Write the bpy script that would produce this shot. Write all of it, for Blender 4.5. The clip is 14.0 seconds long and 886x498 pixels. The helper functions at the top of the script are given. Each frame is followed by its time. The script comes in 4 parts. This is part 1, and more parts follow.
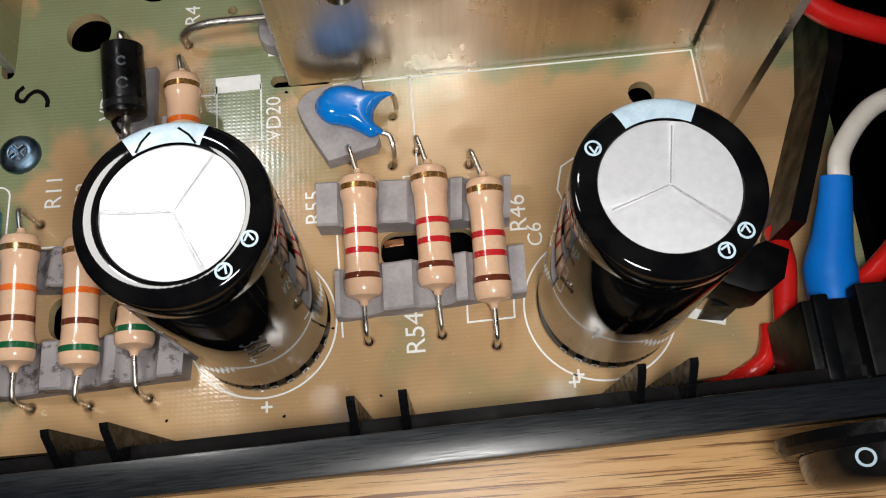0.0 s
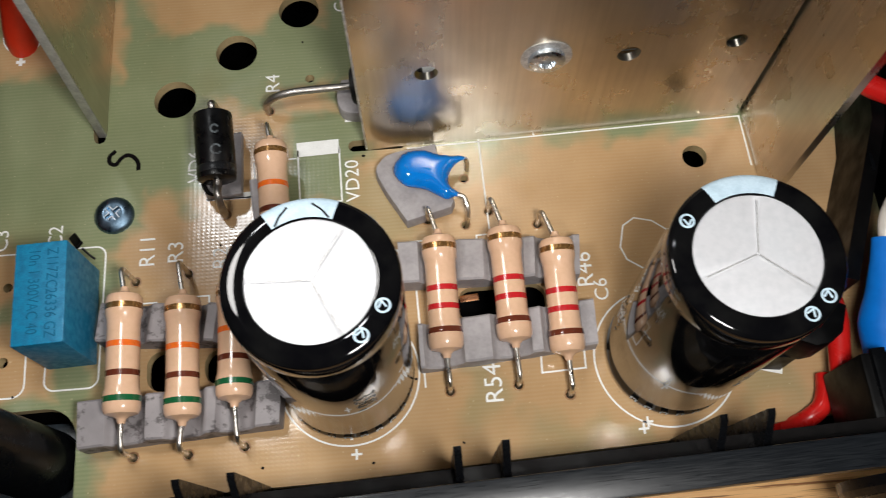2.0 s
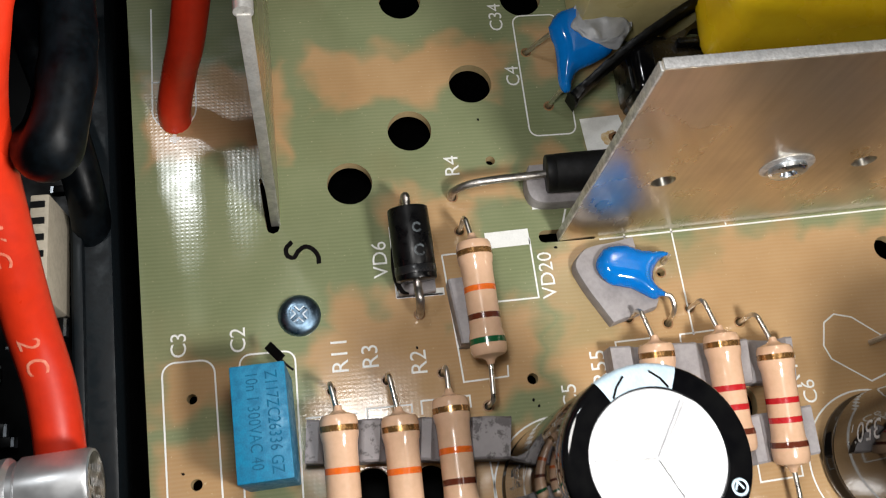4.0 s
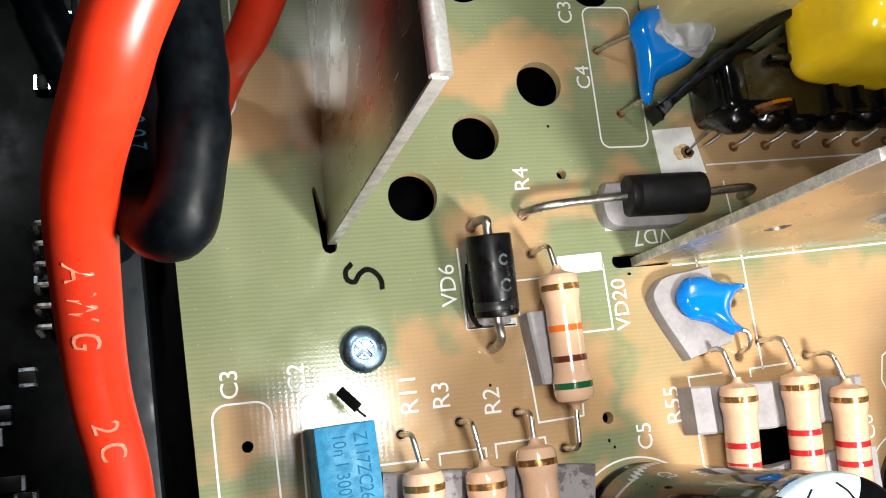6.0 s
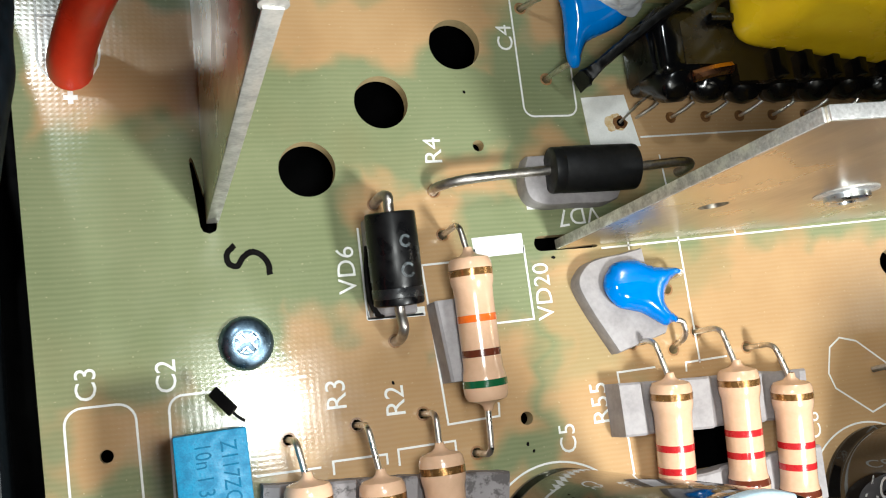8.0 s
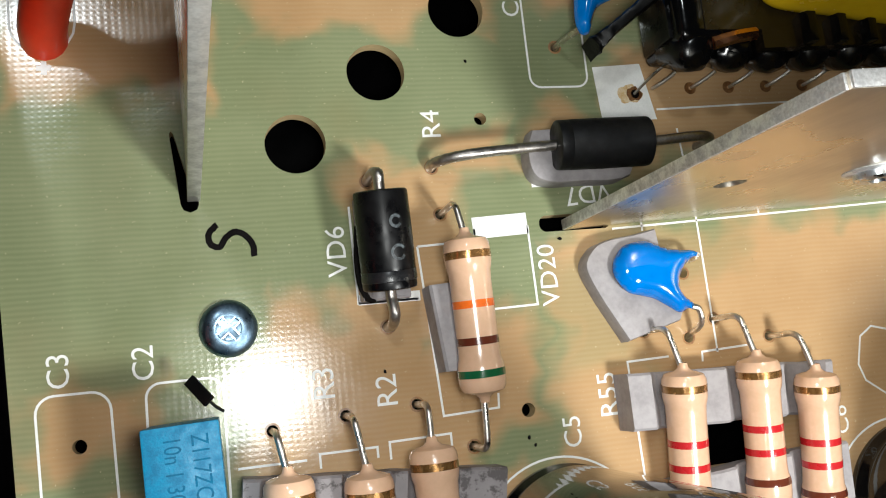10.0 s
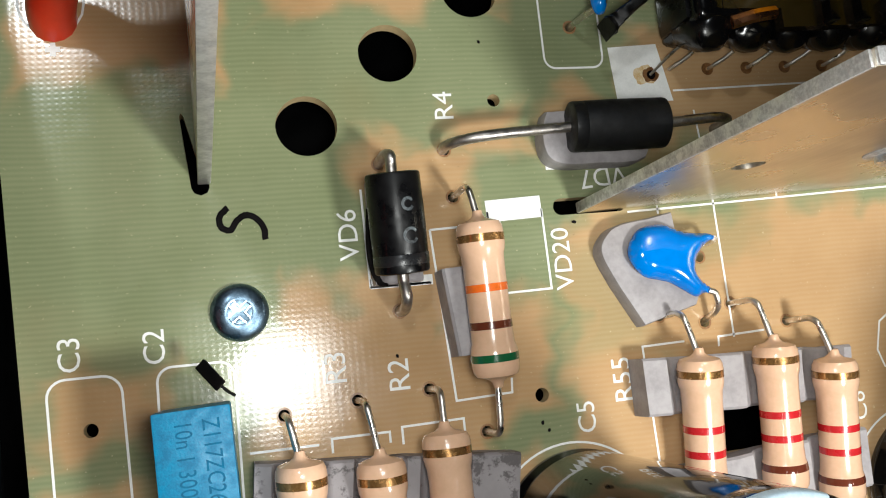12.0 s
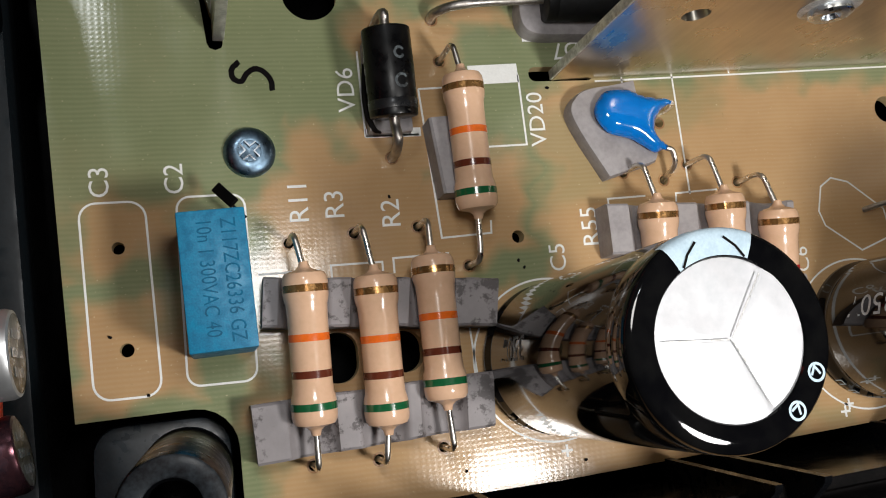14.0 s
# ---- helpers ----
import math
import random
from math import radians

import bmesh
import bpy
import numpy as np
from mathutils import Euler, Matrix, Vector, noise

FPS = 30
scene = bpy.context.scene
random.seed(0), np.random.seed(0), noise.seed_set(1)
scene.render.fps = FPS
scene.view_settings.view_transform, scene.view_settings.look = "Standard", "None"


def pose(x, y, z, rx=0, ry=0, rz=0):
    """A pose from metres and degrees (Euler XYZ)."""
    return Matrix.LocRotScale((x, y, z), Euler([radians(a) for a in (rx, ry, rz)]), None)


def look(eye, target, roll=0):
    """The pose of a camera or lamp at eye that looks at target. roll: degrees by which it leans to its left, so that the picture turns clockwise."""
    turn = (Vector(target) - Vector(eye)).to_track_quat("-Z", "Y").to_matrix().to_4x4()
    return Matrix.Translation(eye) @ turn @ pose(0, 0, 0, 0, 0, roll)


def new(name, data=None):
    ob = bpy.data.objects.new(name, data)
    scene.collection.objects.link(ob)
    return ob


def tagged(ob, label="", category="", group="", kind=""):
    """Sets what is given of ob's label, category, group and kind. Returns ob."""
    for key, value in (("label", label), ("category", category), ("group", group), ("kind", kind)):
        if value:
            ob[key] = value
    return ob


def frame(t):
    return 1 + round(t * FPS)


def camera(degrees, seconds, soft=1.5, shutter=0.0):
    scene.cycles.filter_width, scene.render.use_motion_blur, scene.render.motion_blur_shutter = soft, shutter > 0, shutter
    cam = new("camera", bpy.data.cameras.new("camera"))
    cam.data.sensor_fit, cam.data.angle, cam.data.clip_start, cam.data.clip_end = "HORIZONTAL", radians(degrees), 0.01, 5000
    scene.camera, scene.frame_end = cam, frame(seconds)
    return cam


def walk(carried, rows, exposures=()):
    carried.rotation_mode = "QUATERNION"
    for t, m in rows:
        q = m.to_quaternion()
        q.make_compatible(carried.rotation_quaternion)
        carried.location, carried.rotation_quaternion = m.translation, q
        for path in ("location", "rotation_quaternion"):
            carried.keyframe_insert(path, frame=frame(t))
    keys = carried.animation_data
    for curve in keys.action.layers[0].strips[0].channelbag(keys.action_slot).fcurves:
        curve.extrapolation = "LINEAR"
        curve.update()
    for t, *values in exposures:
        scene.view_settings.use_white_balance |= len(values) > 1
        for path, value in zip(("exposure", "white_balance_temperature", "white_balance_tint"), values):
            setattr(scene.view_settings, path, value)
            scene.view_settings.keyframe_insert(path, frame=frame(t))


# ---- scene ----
from mathutils import geometry

cam = camera(53.18, 14.0, soft=1.05, shutter=0.3)
ROWS = [
    (0.0, 0.00127, 0.00258, 0.10013, 19.459, 0.905, -4.184),
    (0.5, 0.00111, 0.00117, 0.10248, 20.775, 0.868, -4.175),
    (1.0, 0.00043, 0.00047, 0.10643, 21.244, 0.831, -4.175),
    (1.5, -0.00220, 0.00078, 0.10776, 21.760, 0.623, -4.311),
    (2.0, -0.00977, 0.00362, 0.10821, 21.560, 0.110, -4.712),
    (2.5, -0.02338, 0.00410, 0.11058, 21.513, -0.742, -5.128),
    (3.0, -0.03279, 0.00747, 0.11096, 21.106, -1.750, -5.516),
    (3.5, -0.03957, 0.01452, 0.10946, 20.623, -2.766, -5.792),
    (4.0, -0.04393, 0.02587, 0.10781, 18.978, -4.715, -6.402),
    (4.2, -0.04605, 0.02879, 0.10499, 18.669, -5.869, -6.274),
    (6.3, -0.06651, 0.04775, 0.09476, 11.980, -15.033, -6.738),
    (6.5, -0.06447, 0.04837, 0.09105, 12.256, -15.733, -6.907),
    (7.0, -0.05911, 0.05002, 0.08769, 11.183, -16.192, -6.893),
    (7.5, -0.05979, 0.04772, 0.08685, 11.696, -16.264, -7.112),
    (8.0, -0.05624, 0.04747, 0.08837, 11.289, -16.125, -6.992),
    (10.5, -0.05069, 0.04850, 0.08298, 9.328, -13.314, -6.200),
    (11.0, -0.05107, 0.04836, 0.08257, 9.151, -13.097, -6.149),
    (11.5, -0.05087, 0.04836, 0.08284, 8.839, -13.173, -6.176),
    (12.0, -0.05055, 0.04838, 0.08306, 8.545, -13.031, -6.166),
    (12.5, -0.05050, 0.04695, 0.08302, 8.916, -13.308, -6.214),
    (13.0, -0.05068, 0.03764, 0.08651, 8.675, -13.516, -6.073),
    (13.5, -0.05317, 0.03174, 0.08974, 9.136, -13.698, -6.146),
    (14.0, -0.05421, 0.03057, 0.09069, 9.195, -13.886, -6.151),
]
EXPOSURES = [(0.0, -0.22, 6500, 10), (1.0, -0.16, 6500, 10), (2.0, -0.1, 6500, 10), (2.5, -0.07, 6500, 10), (3.5, 0.08, 6500, 10), (4.2, 0.22, 6500, 10), (6.3, 1.05, 6450, 8), (7.0, 0.95, 6250, 4), (8.0, 0.83, 6250, 4), (10.5, 0.5, 6300, 6), (12.5, 0.48, 6350, 6), (13.0, 0.08, 6500, 10), (13.5, -0.12, 6500, 10), (14.0, -0.22, 6500, 10)]
walk(cam, [(t, pose(x, y, z, rx, ry, rz)) for t, x, y, z, rx, ry, rz in ROWS], EXPOSURES)

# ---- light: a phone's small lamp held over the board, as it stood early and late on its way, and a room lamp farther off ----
MM = 0.001


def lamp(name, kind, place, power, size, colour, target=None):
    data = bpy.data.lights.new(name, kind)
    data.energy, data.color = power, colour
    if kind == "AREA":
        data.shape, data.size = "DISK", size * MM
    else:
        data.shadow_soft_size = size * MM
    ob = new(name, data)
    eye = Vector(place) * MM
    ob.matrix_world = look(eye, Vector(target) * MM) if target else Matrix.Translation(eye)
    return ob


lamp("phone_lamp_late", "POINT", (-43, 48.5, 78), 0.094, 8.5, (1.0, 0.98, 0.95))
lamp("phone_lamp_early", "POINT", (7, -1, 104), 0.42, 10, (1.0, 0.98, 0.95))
lamp("room_lamp", "AREA", (-166, 340, 600), 0.42, 40, (0.95, 0.98, 1.0), (-40, 45, 0))
world = bpy.data.worlds.new("room")
world.use_nodes = True
scene.world = world
world.node_tree.nodes["Background"].inputs[0].default_value = (0.9, 0.95, 1.0, 1)
world.node_tree.nodes["Background"].inputs[1].default_value = 0.004


# ---- materials ----
class Nodes:
    """Short names for building one node material."""

    def __init__(self, name, rough=0.5, metal=0.0, spec=0.5, coat=0.0):
        self.mat = bpy.data.materials.new(name)
        self.mat.use_nodes = True
        self.tree = self.mat.node_tree
        self.bsdf = self.tree.nodes["Principled BSDF"]
        self.bsdf.inputs["Roughness"].default_value = rough
        self.bsdf.inputs["Metallic"].default_value = metal
        self.bsdf.inputs["Specular IOR Level"].default_value = spec
        self.bsdf.inputs["Coat Weight"].default_value = coat
        self.bsdf.inputs["Coat Roughness"].default_value = 0.06

    def node(self, kind, operation=None, data_type=None, interpolation=None, bands=None):
        n = self.tree.nodes.new(kind)
        if operation:
            n.operation = operation
        if data_type:
            n.data_type = data_type
        if interpolation:
            n.interpolation_type = interpolation
        if bands:
            n.wave_type, n.bands_direction = "BANDS", bands
        return n

    def link(self, a, b):
        self.tree.links.new(a, b)

    def put(self, socket, value):
        if hasattr(value, "is_output"):
            self.link(value, socket)
        else:
            socket.default_value = value

    def coords(self, scale=(1, 1, 1)):
        tc = self.node("ShaderNodeTexCoord")
        m = self.node("ShaderNodeMapping")
        m.inputs["Scale"].default_value = scale
        self.link(tc.outputs["Object"], m.inputs["Vector"])
        return m.outputs["Vector"]

    def noise(self, scale, detail=4, vector=None, rough=0.55):
        n = self.node("ShaderNodeTexNoise")
        n.inputs["Scale"].default_value, n.inputs["Detail"].default_value = scale, detail
        n.inputs["Roughness"].default_value = rough
        self.link(vector or self.coords(), n.inputs["Vector"])
        return n.outputs["Fac"]

    def ramp(self, fac, a, b, lo=0.35, hi=0.65):
        r = self.node("ShaderNodeValToRGB")
        r.color_ramp.elements[0].position, r.color_ramp.elements[1].position = lo, hi
        r.color_ramp.elements[0].color, r.color_ramp.elements[1].color = (*a, 1), (*b, 1)
        self.link(fac, r.inputs["Fac"])
        return r.outputs["Color"]

    def mix(self, fac, a, b):
        m = self.node("ShaderNodeMix", data_type="RGBA")
        self.put(m.inputs[0], fac)
        self.put(m.inputs[6], a if hasattr(a, "is_output") else (*a, 1))
        self.put(m.inputs[7], b if hasattr(b, "is_output") else (*b, 1))
        return m.outputs[2]

    def math(self, op, a, b=0.0):
        m = self.node("ShaderNodeMath", operation=op)
        self.put(m.inputs[0], a)
        self.put(m.inputs[1], b)
        return m.outputs[0]

    def span(self, value, lo, hi, a=0.0, b=1.0):
        m = self.node("ShaderNodeMapRange", interpolation="SMOOTHSTEP")
        self.put(m.inputs[0], value)
        for n, v in enumerate((lo, hi, a, b)):
            m.inputs[n + 1].default_value = v
        return m.outputs[0]

    def colour(self, value):
        self.put(self.bsdf.inputs["Base Color"], value if hasattr(value, "is_output") else (*value, 1))
        return self

    def rough(self, value):
        self.put(self.bsdf.inputs["Roughness"], value)
        return self

    def bump(self, height, strength=0.2, distance=0.0002):
        b = self.node("ShaderNodeBump")
        b.inputs["Strength"].default_value, b.inputs["Distance"].default_value = strength, distance
        self.link(height, b.inputs["Height"])
        self.link(b.outputs["Normal"], self.bsdf.inputs["Normal"])
        return self


def simple(name, colour, colour2=None, rough=0.5, metal=0.0, scale=400, bump=0.0, spec=0.5, coat=0.0, spread=0.12):
    """A surface with fine grain and broader mottling."""
    n = Nodes(name, rough, metal, spec, coat)
    fine, broad = n.noise(scale * 5, 3), n.noise(scale, 4)
    both = n.math("ADD", n.math("MULTIPLY", fine, 0.4), n.math("MULTIPLY", broad, 0.6))
    n.colour(n.ramp(both, colour, colour2 or tuple(c * 0.8 for c in colour), 0.4, 0.62))
    n.rough(n.span(broad, 0.3, 0.7, max(rough - spread, 0.03), min(rough + spread, 1)))
    if bump:
        n.bump(both, bump, 0.00004)
    return n.mat


# Copper areas under the board, that show through it as tan: x, y, half width, half depth, in millimetres.
COPPER = [
    (16, 38, 34, 23), (-24, 26, 26, 11), (-38, 43, 11, 8), (-39, 52, 7, 4), (-31, 60, 3.5, 9), (-62, 46.8, 5.6, 3.3),
    (-62, 35, 5.6, 4.0), (-59, 83, 9, 5.5), (-33, 88, 13, 4.5), (-24, 70, 4, 3), (-10, 90, 6, 5), (-25, 48, 5, 6),
    (12, 75, 20, 6), (-12, 72, 5, 2.4), (-35, 68, 3, 2.5),
]
CLEAR = [(-13, 53, 4.5, 5.5), (-3, 60, 8, 4), (33, 30, 3, 8), (-3, 30, 2.5, 7), (9, 21, 7, 1.5), (2, 40, 3, 3)]


def board_material():
    n = Nodes("solder_mask", 0.2, 0, 0.5)
    flat = n.coords((1000, 1000, 1000))
    bend = n.node("ShaderNodeTexNoise")
    bend.inputs["Scale"].default_value, bend.inputs["Detail"].default_value = 0.16, 2.0
    n.link(flat, bend.inputs["Vector"])
    less = n.node("ShaderNodeVectorMath", operation="SUBTRACT")
    n.link(bend.outputs["Color"], less.inputs[0])
    less.inputs[1].default_value = (0.5, 0.5, 0.5)
    more = n.node("ShaderNodeVectorMath", operation="MULTIPLY_ADD")
    n.link(less.outputs[0], more.inputs[0])
    more.inputs[1].default_value = (11, 11, 0)
    n.link(flat, more.inputs[2])
    parts = n.node("ShaderNodeSeparateXYZ")
    n.link(more.outputs[0], parts.inputs[0])

    def areas(blobs, soft):
        total = None
        for x, y, w, h in blobs:
            dx = n.math("SUBTRACT", n.math("ABSOLUTE", n.math("SUBTRACT", parts.outputs[0], x)), w)
            dy = n.math("SUBTRACT", n.math("ABSOLUTE", n.math("SUBTRACT", parts.outputs[1], y)), h)
            one = n.span(n.math("MAXIMUM", dx, dy), -soft, soft, 1.0, 0.0)
            total = one if total is None else n.math("MAXIMUM", total, one)
        return total

    tan = n.math("MULTIPLY", areas(COPPER, 1.6), n.math("SUBTRACT", 1.0, n.math("MULTIPLY", areas(CLEAR, 2.0), 0.4)))
    mottled = n.noise(90, 4)
    green = n.ramp(mottled, (0.19, 0.225, 0.115), (0.245, 0.275, 0.15), 0.3, 0.7)
    brown = n.ramp(mottled, (0.45, 0.27, 0.128), (0.52, 0.335, 0.172), 0.3, 0.7)
    base = n.mix(tan, green, brown)
    # Glass weave: threads along the board, faint, and a dimpled gloss.
    threads = n.node("ShaderNodeTexWave", bands="Y")
    threads.inputs["Scale"].default_value, threads.inputs["Distortion"].default_value = 0.62, 2.2
    threads.inputs["Detail"].default_value, threads.inputs["Detail Scale"].default_value = 2.0, 0.4
    n.link(flat, threads.inputs["Vector"])
    base = n.mix(n.math("MULTIPLY", threads.outputs["Fac"], 0.09), base, (0.62, 0.54, 0.34))
    base = n.mix(n.span(n.noise(2600, 2), 0.68, 0.76, 0, 0.45), base, (0.75, 0.66, 0.42))
    base = n.mix(n.span(n.noise(35, 3), 0.55, 0.75, 0, 0.25), base, (0.28, 0.17, 0.07))
    dirt = n.noise(1500, 5)
    base = n.mix(n.span(dirt, 0.66, 0.8, 0, 0.35), base, (0.10, 0.07, 0.03))
    n.colour(base)
    across = n.node("ShaderNodeTexWave", bands="X")
    across.inputs["Scale"].default_value, across.inputs["Distortion"].default_value = 0.5, 0.8
    n.link(flat, across.inputs["Vector"])
    weave = n.math("MULTIPLY", threads.outputs["Fac"], across.outputs["Fac"])
    n.rough(n.span(n.noise(250, 4), 0.3, 0.7, 0.12, 0.21))
    n.bump(n.math("ADD", n.math("MULTIPLY", weave, 1.0), n.math("MULTIPLY", n.noise(900, 4), 2.2)), 0.09, 0.00004)
    return n.mat


def brushed(name, colour, rough, along="x", marks=0.3):
    n = Nodes(name, rough, 1.0)
    stretch = (600, 600, 26) if along == "x" else (40, 900, 40)
    lines = n.noise(2.0, 4, n.coords(stretch))
    smudge = n.noise(70, 5)
    n.colour(n.mix(n.span(smudge, 0.45, 0.7, 0, marks), n.ramp(lines, tuple(c * 0.88 for c in colour), colour), (0.42, 0.36, 0.28)))
    n.rough(n.math("ADD", n.span(smudge, 0.3, 0.7, rough * 0.7, rough * 1.5), n.math("MULTIPLY", lines, 0.08)))
    n.bump(lines, 0.05, 0.0001)
    return n.mat


def wood_material():
    n = Nodes("oak_veneer", 0.38, 0, 0.5)
    v = n.coords((14, 90, 40))
    warp = n.noise(3.0, 5, v, 0.6)
    grain = n.noise(9.0, 6, n.coords((9, 150, 60)), 0.65)
    base = n.ramp(warp, (0.88, 0.50, 0.21), (0.95, 0.61, 0.29), 0.3, 0.7)
    curl = n.node("ShaderNodeMapping")
    curl.inputs["Rotation"].default_value = (0, 0, radians(9))
    curl.inputs["Scale"].default_value = (11, 640, 60)
    n.link(n.node("ShaderNodeTexCoord").outputs["Object"], curl.inputs["Vector"])
    dash = n.noise(4.0, 5, curl.outputs["Vector"], 0.6)
    n.colour(n.mix(n.span(dash, 0.545, 0.59, 0, 0.85), n.mix(n.span(grain, 0.48, 0.68, 0, 0.6), base, (0.55, 0.23, 0.07)), (0.20, 0.06, 0.018)))
    n.bump(grain, 0.2, 0.0002)
    return n.mat


def sleeve_material():
    n = Nodes("black_sleeve", 0.06, 0, 0.3)
    worn = n.noise(300, 5)
    n.colour(n.ramp(worn, (0.002, 0.002, 0.0025), (0.005, 0.005, 0.005), 0.4, 0.7))
    n.rough(n.span(n.noise(120, 3), 0.3, 0.7, 0.025, 0.08))
    n.bump(n.noise(130, 2, n.coords((1, 1, 0.25))), 0.06, 0.0002)
    return n.mat


MASK = board_material()
EDGE = simple("board_edge", (0.55, 0.42, 0.22), rough=0.6)
INK = simple("white_ink", (0.90, 0.90, 0.87), (0.82, 0.82, 0.79), rough=0.45, scale=900)
METAL = brushed("tinned_sheet", (0.64, 0.58, 0.49), 0.24)
SHEET_EDGE = simple("sheared_edge", (0.74, 0.74, 0.73), (0.42, 0.41, 0.40), rough=0.5, metal=0.8, scale=900, bump=1.0)
BRIGHT_EDGE = simple("bright_cut_edge", (0.52, 0.51, 0.48), (0.36, 0.35, 0.33), rough=0.45, metal=0.6, scale=700, bump=0.8)
STEEL = simple("zinc_screw", (0.72, 0.77, 0.82), (0.5, 0.55, 0.6), rough=0.32, metal=1.0, scale=800, bump=0.2)
DARK_STEEL = simple("blued_screw", (0.20, 0.29, 0.38), (0.11, 0.17, 0.23), rough=0.36, metal=1.0, scale=700, bump=0.2)
LEAD = simple("tinned_lead", (0.80, 0.77, 0.72), (0.60, 0.56, 0.50), rough=0.36, metal=1.0, scale=900)
THICK_LEAD = simple("dull_thick_lead", (0.52, 0.49, 0.46), (0.34, 0.31, 0.28), rough=0.4, metal=1.0, scale=900, bump=0.2)
PAD = simple("flux_ring", (0.40, 0.22, 0.10), (0.20, 0.095, 0.04), rough=0.3, scale=900)
BEIGE = simple("beige_lacquer", (0.74, 0.475, 0.315), (0.68, 0.43, 0.275), rough=0.2, scale=350, bump=0.03, coat=0.35, spread=0.06)
GOLD = simple("gold_band", (0.30, 0.145, 0.045), (0.46, 0.25, 0.09), rough=0.2, metal=0.7, coat=0.3, scale=900)
ORANGE = simple("orange_band", (0.85, 0.16, 0.02), rough=0.2, coat=0.3)
BROWN = simple("brown_band", (0.13, 0.03, 0.015), rough=0.2, coat=0.3)
GREEN = simple("green_band", (0.012, 0.11, 0.04), rough=0.2, coat=0.3)
RED = simple("red_band", (0.55, 0.02, 0.025), rough=0.2, coat=0.3)
RUBBER = simple("grey_rubber", (0.36, 0.335, 0.34), (0.28, 0.26, 0.265), rough=0.62, scale=350, bump=0.12)


def dirty_rubber():
    n = Nodes("smudged_rubber", 0.6)
    spots = n.noise(420, 6, None, 0.7)
    n.colour(n.mix(n.span(spots, 0.52, 0.60, 0, 0.8), n.ramp(n.noise(250, 4), (0.30, 0.275, 0.28), (0.23, 0.21, 0.215)), (0.06, 0.05, 0.05)))
    n.bump(spots, 0.15, 0.0002)
    return n.mat


SMUDGED = dirty_rubber()
BLUE = simple("blue_epoxy", (0.003, 0.20, 0.68), (0.003, 0.17, 0.60), rough=0.09, scale=200, bump=0.06, coat=0.6, spread=0.04)
BOX_BLUE = simple("blue_box_plastic", (0.008, 0.205, 0.37), (0.005, 0.135, 0.265), rough=0.45, scale=1100, bump=1.0, spec=0.3)
BOX_MARK = simple("pressed_mark", (0.004, 0.085, 0.165), (0.006, 0.13, 0.25), rough=0.6, spec=0.15, scale=900)
BOX_RESIN = simple("grey_resin", (0.22, 0.32, 0.38), rough=0.4)
DIODE = simple("black_diode_epoxy", (0.0022, 0.0022, 0.0026), (0.0045, 0.0045, 0.005), rough=0.3, scale=500, bump=0.12, spec=0.22)
DIODE_DULL = simple("dull_diode_epoxy", (0.008, 0.0085, 0.0095), (0.0035, 0.0035, 0.004), rough=0.55, scale=500, bump=0.4, spec=0.3)
BAND_GREY = simple("grey_diode_band", (0.014, 0.0145, 0.016), (0.005, 0.005, 0.006), rough=0.3, scale=900)
SLEEVE = sleeve_material()
PRINT = simple("sleeve_print", (0.46, 0.58, 0.66), (0.36, 0.47, 0.55), rough=0.35, scale=900)
PRINT_MID = simple("worn_sleeve_print", (0.50, 0.55, 0.58), (0.26, 0.28, 0.30), rough=0.3, scale=900)
PRINT_DIM = simple("faded_sleeve_print", (0.13, 0.15, 0.16), (0.012, 0.014, 0.016), rough=0.3, scale=900)
ALU = simple("cap_lid_aluminium", (0.62, 0.62, 0.64), (0.52, 0.53, 0.55), rough=0.45, metal=0.3, scale=260, bump=0.3)
PLASTIC = simple("black_case_plastic", (0.0032, 0.0037, 0.0045), (0.0015, 0.0018, 0.0022), rough=0.33, scale=300, bump=0.25, spec=0.22)


def rail_material():
    n = Nodes("scuffed_black_plastic", 0.3, 0, 0.4)
    streak = n.noise(3.0, 6, n.coords((110, 2400, 2400)), 0.55)
    n.colour(n.ramp(streak, (0.0045, 0.0055, 0.007), (0.0075, 0.0095, 0.012), 0.3, 0.8))
    n.rough(n.span(streak, 0.3, 0.7, 0.27, 0.4))
    n.bump(n.noise(1400, 4), 0.3, 0.00003)
    return n.mat


RAIL = rail_material()
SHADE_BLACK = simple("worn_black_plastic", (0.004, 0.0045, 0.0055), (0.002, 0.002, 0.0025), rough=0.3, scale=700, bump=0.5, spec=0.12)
SATIN = simple("satin_black_plastic", (0.026, 0.035, 0.043), (0.014, 0.019, 0.024), rough=0.34, scale=600, bump=0.4, spec=0.5)
WORN = simple("scuffed_rim_plastic", (0.02, 0.024, 0.028), (0.004, 0.004, 0.005), rough=0.45, scale=500, bump=0.5, spec=0.12)
# Case plastic darkened and dulled: shade inside the case, put into the colour.
INNER_SHADE = simple("shaded_black_plastic", (0.0016, 0.0017, 0.0019), (0.0008, 0.0008, 0.001), rough=0.4, scale=300, bump=0.25, spec=0.05)
SMOOTH_BLACK = simple("smooth_black_plastic", (0.010, 0.009, 0.009), (0.005, 0.005, 0.005), rough=0.14, scale=260, bump=0.04, spec=0.6, spread=0.05)
GLOSS_BLACK = simple("glossy_black_plastic", (0.003, 0.003, 0.0035), (0.0015, 0.0015, 0.0018), rough=0.2, scale=260, bump=0.6, spec=0.45)
MATT = simple("matt_black_plastic", (0.0018, 0.0018, 0.002), (0.001, 0.001, 0.0012), rough=0.45, scale=300, bump=0.25, spec=0.18)
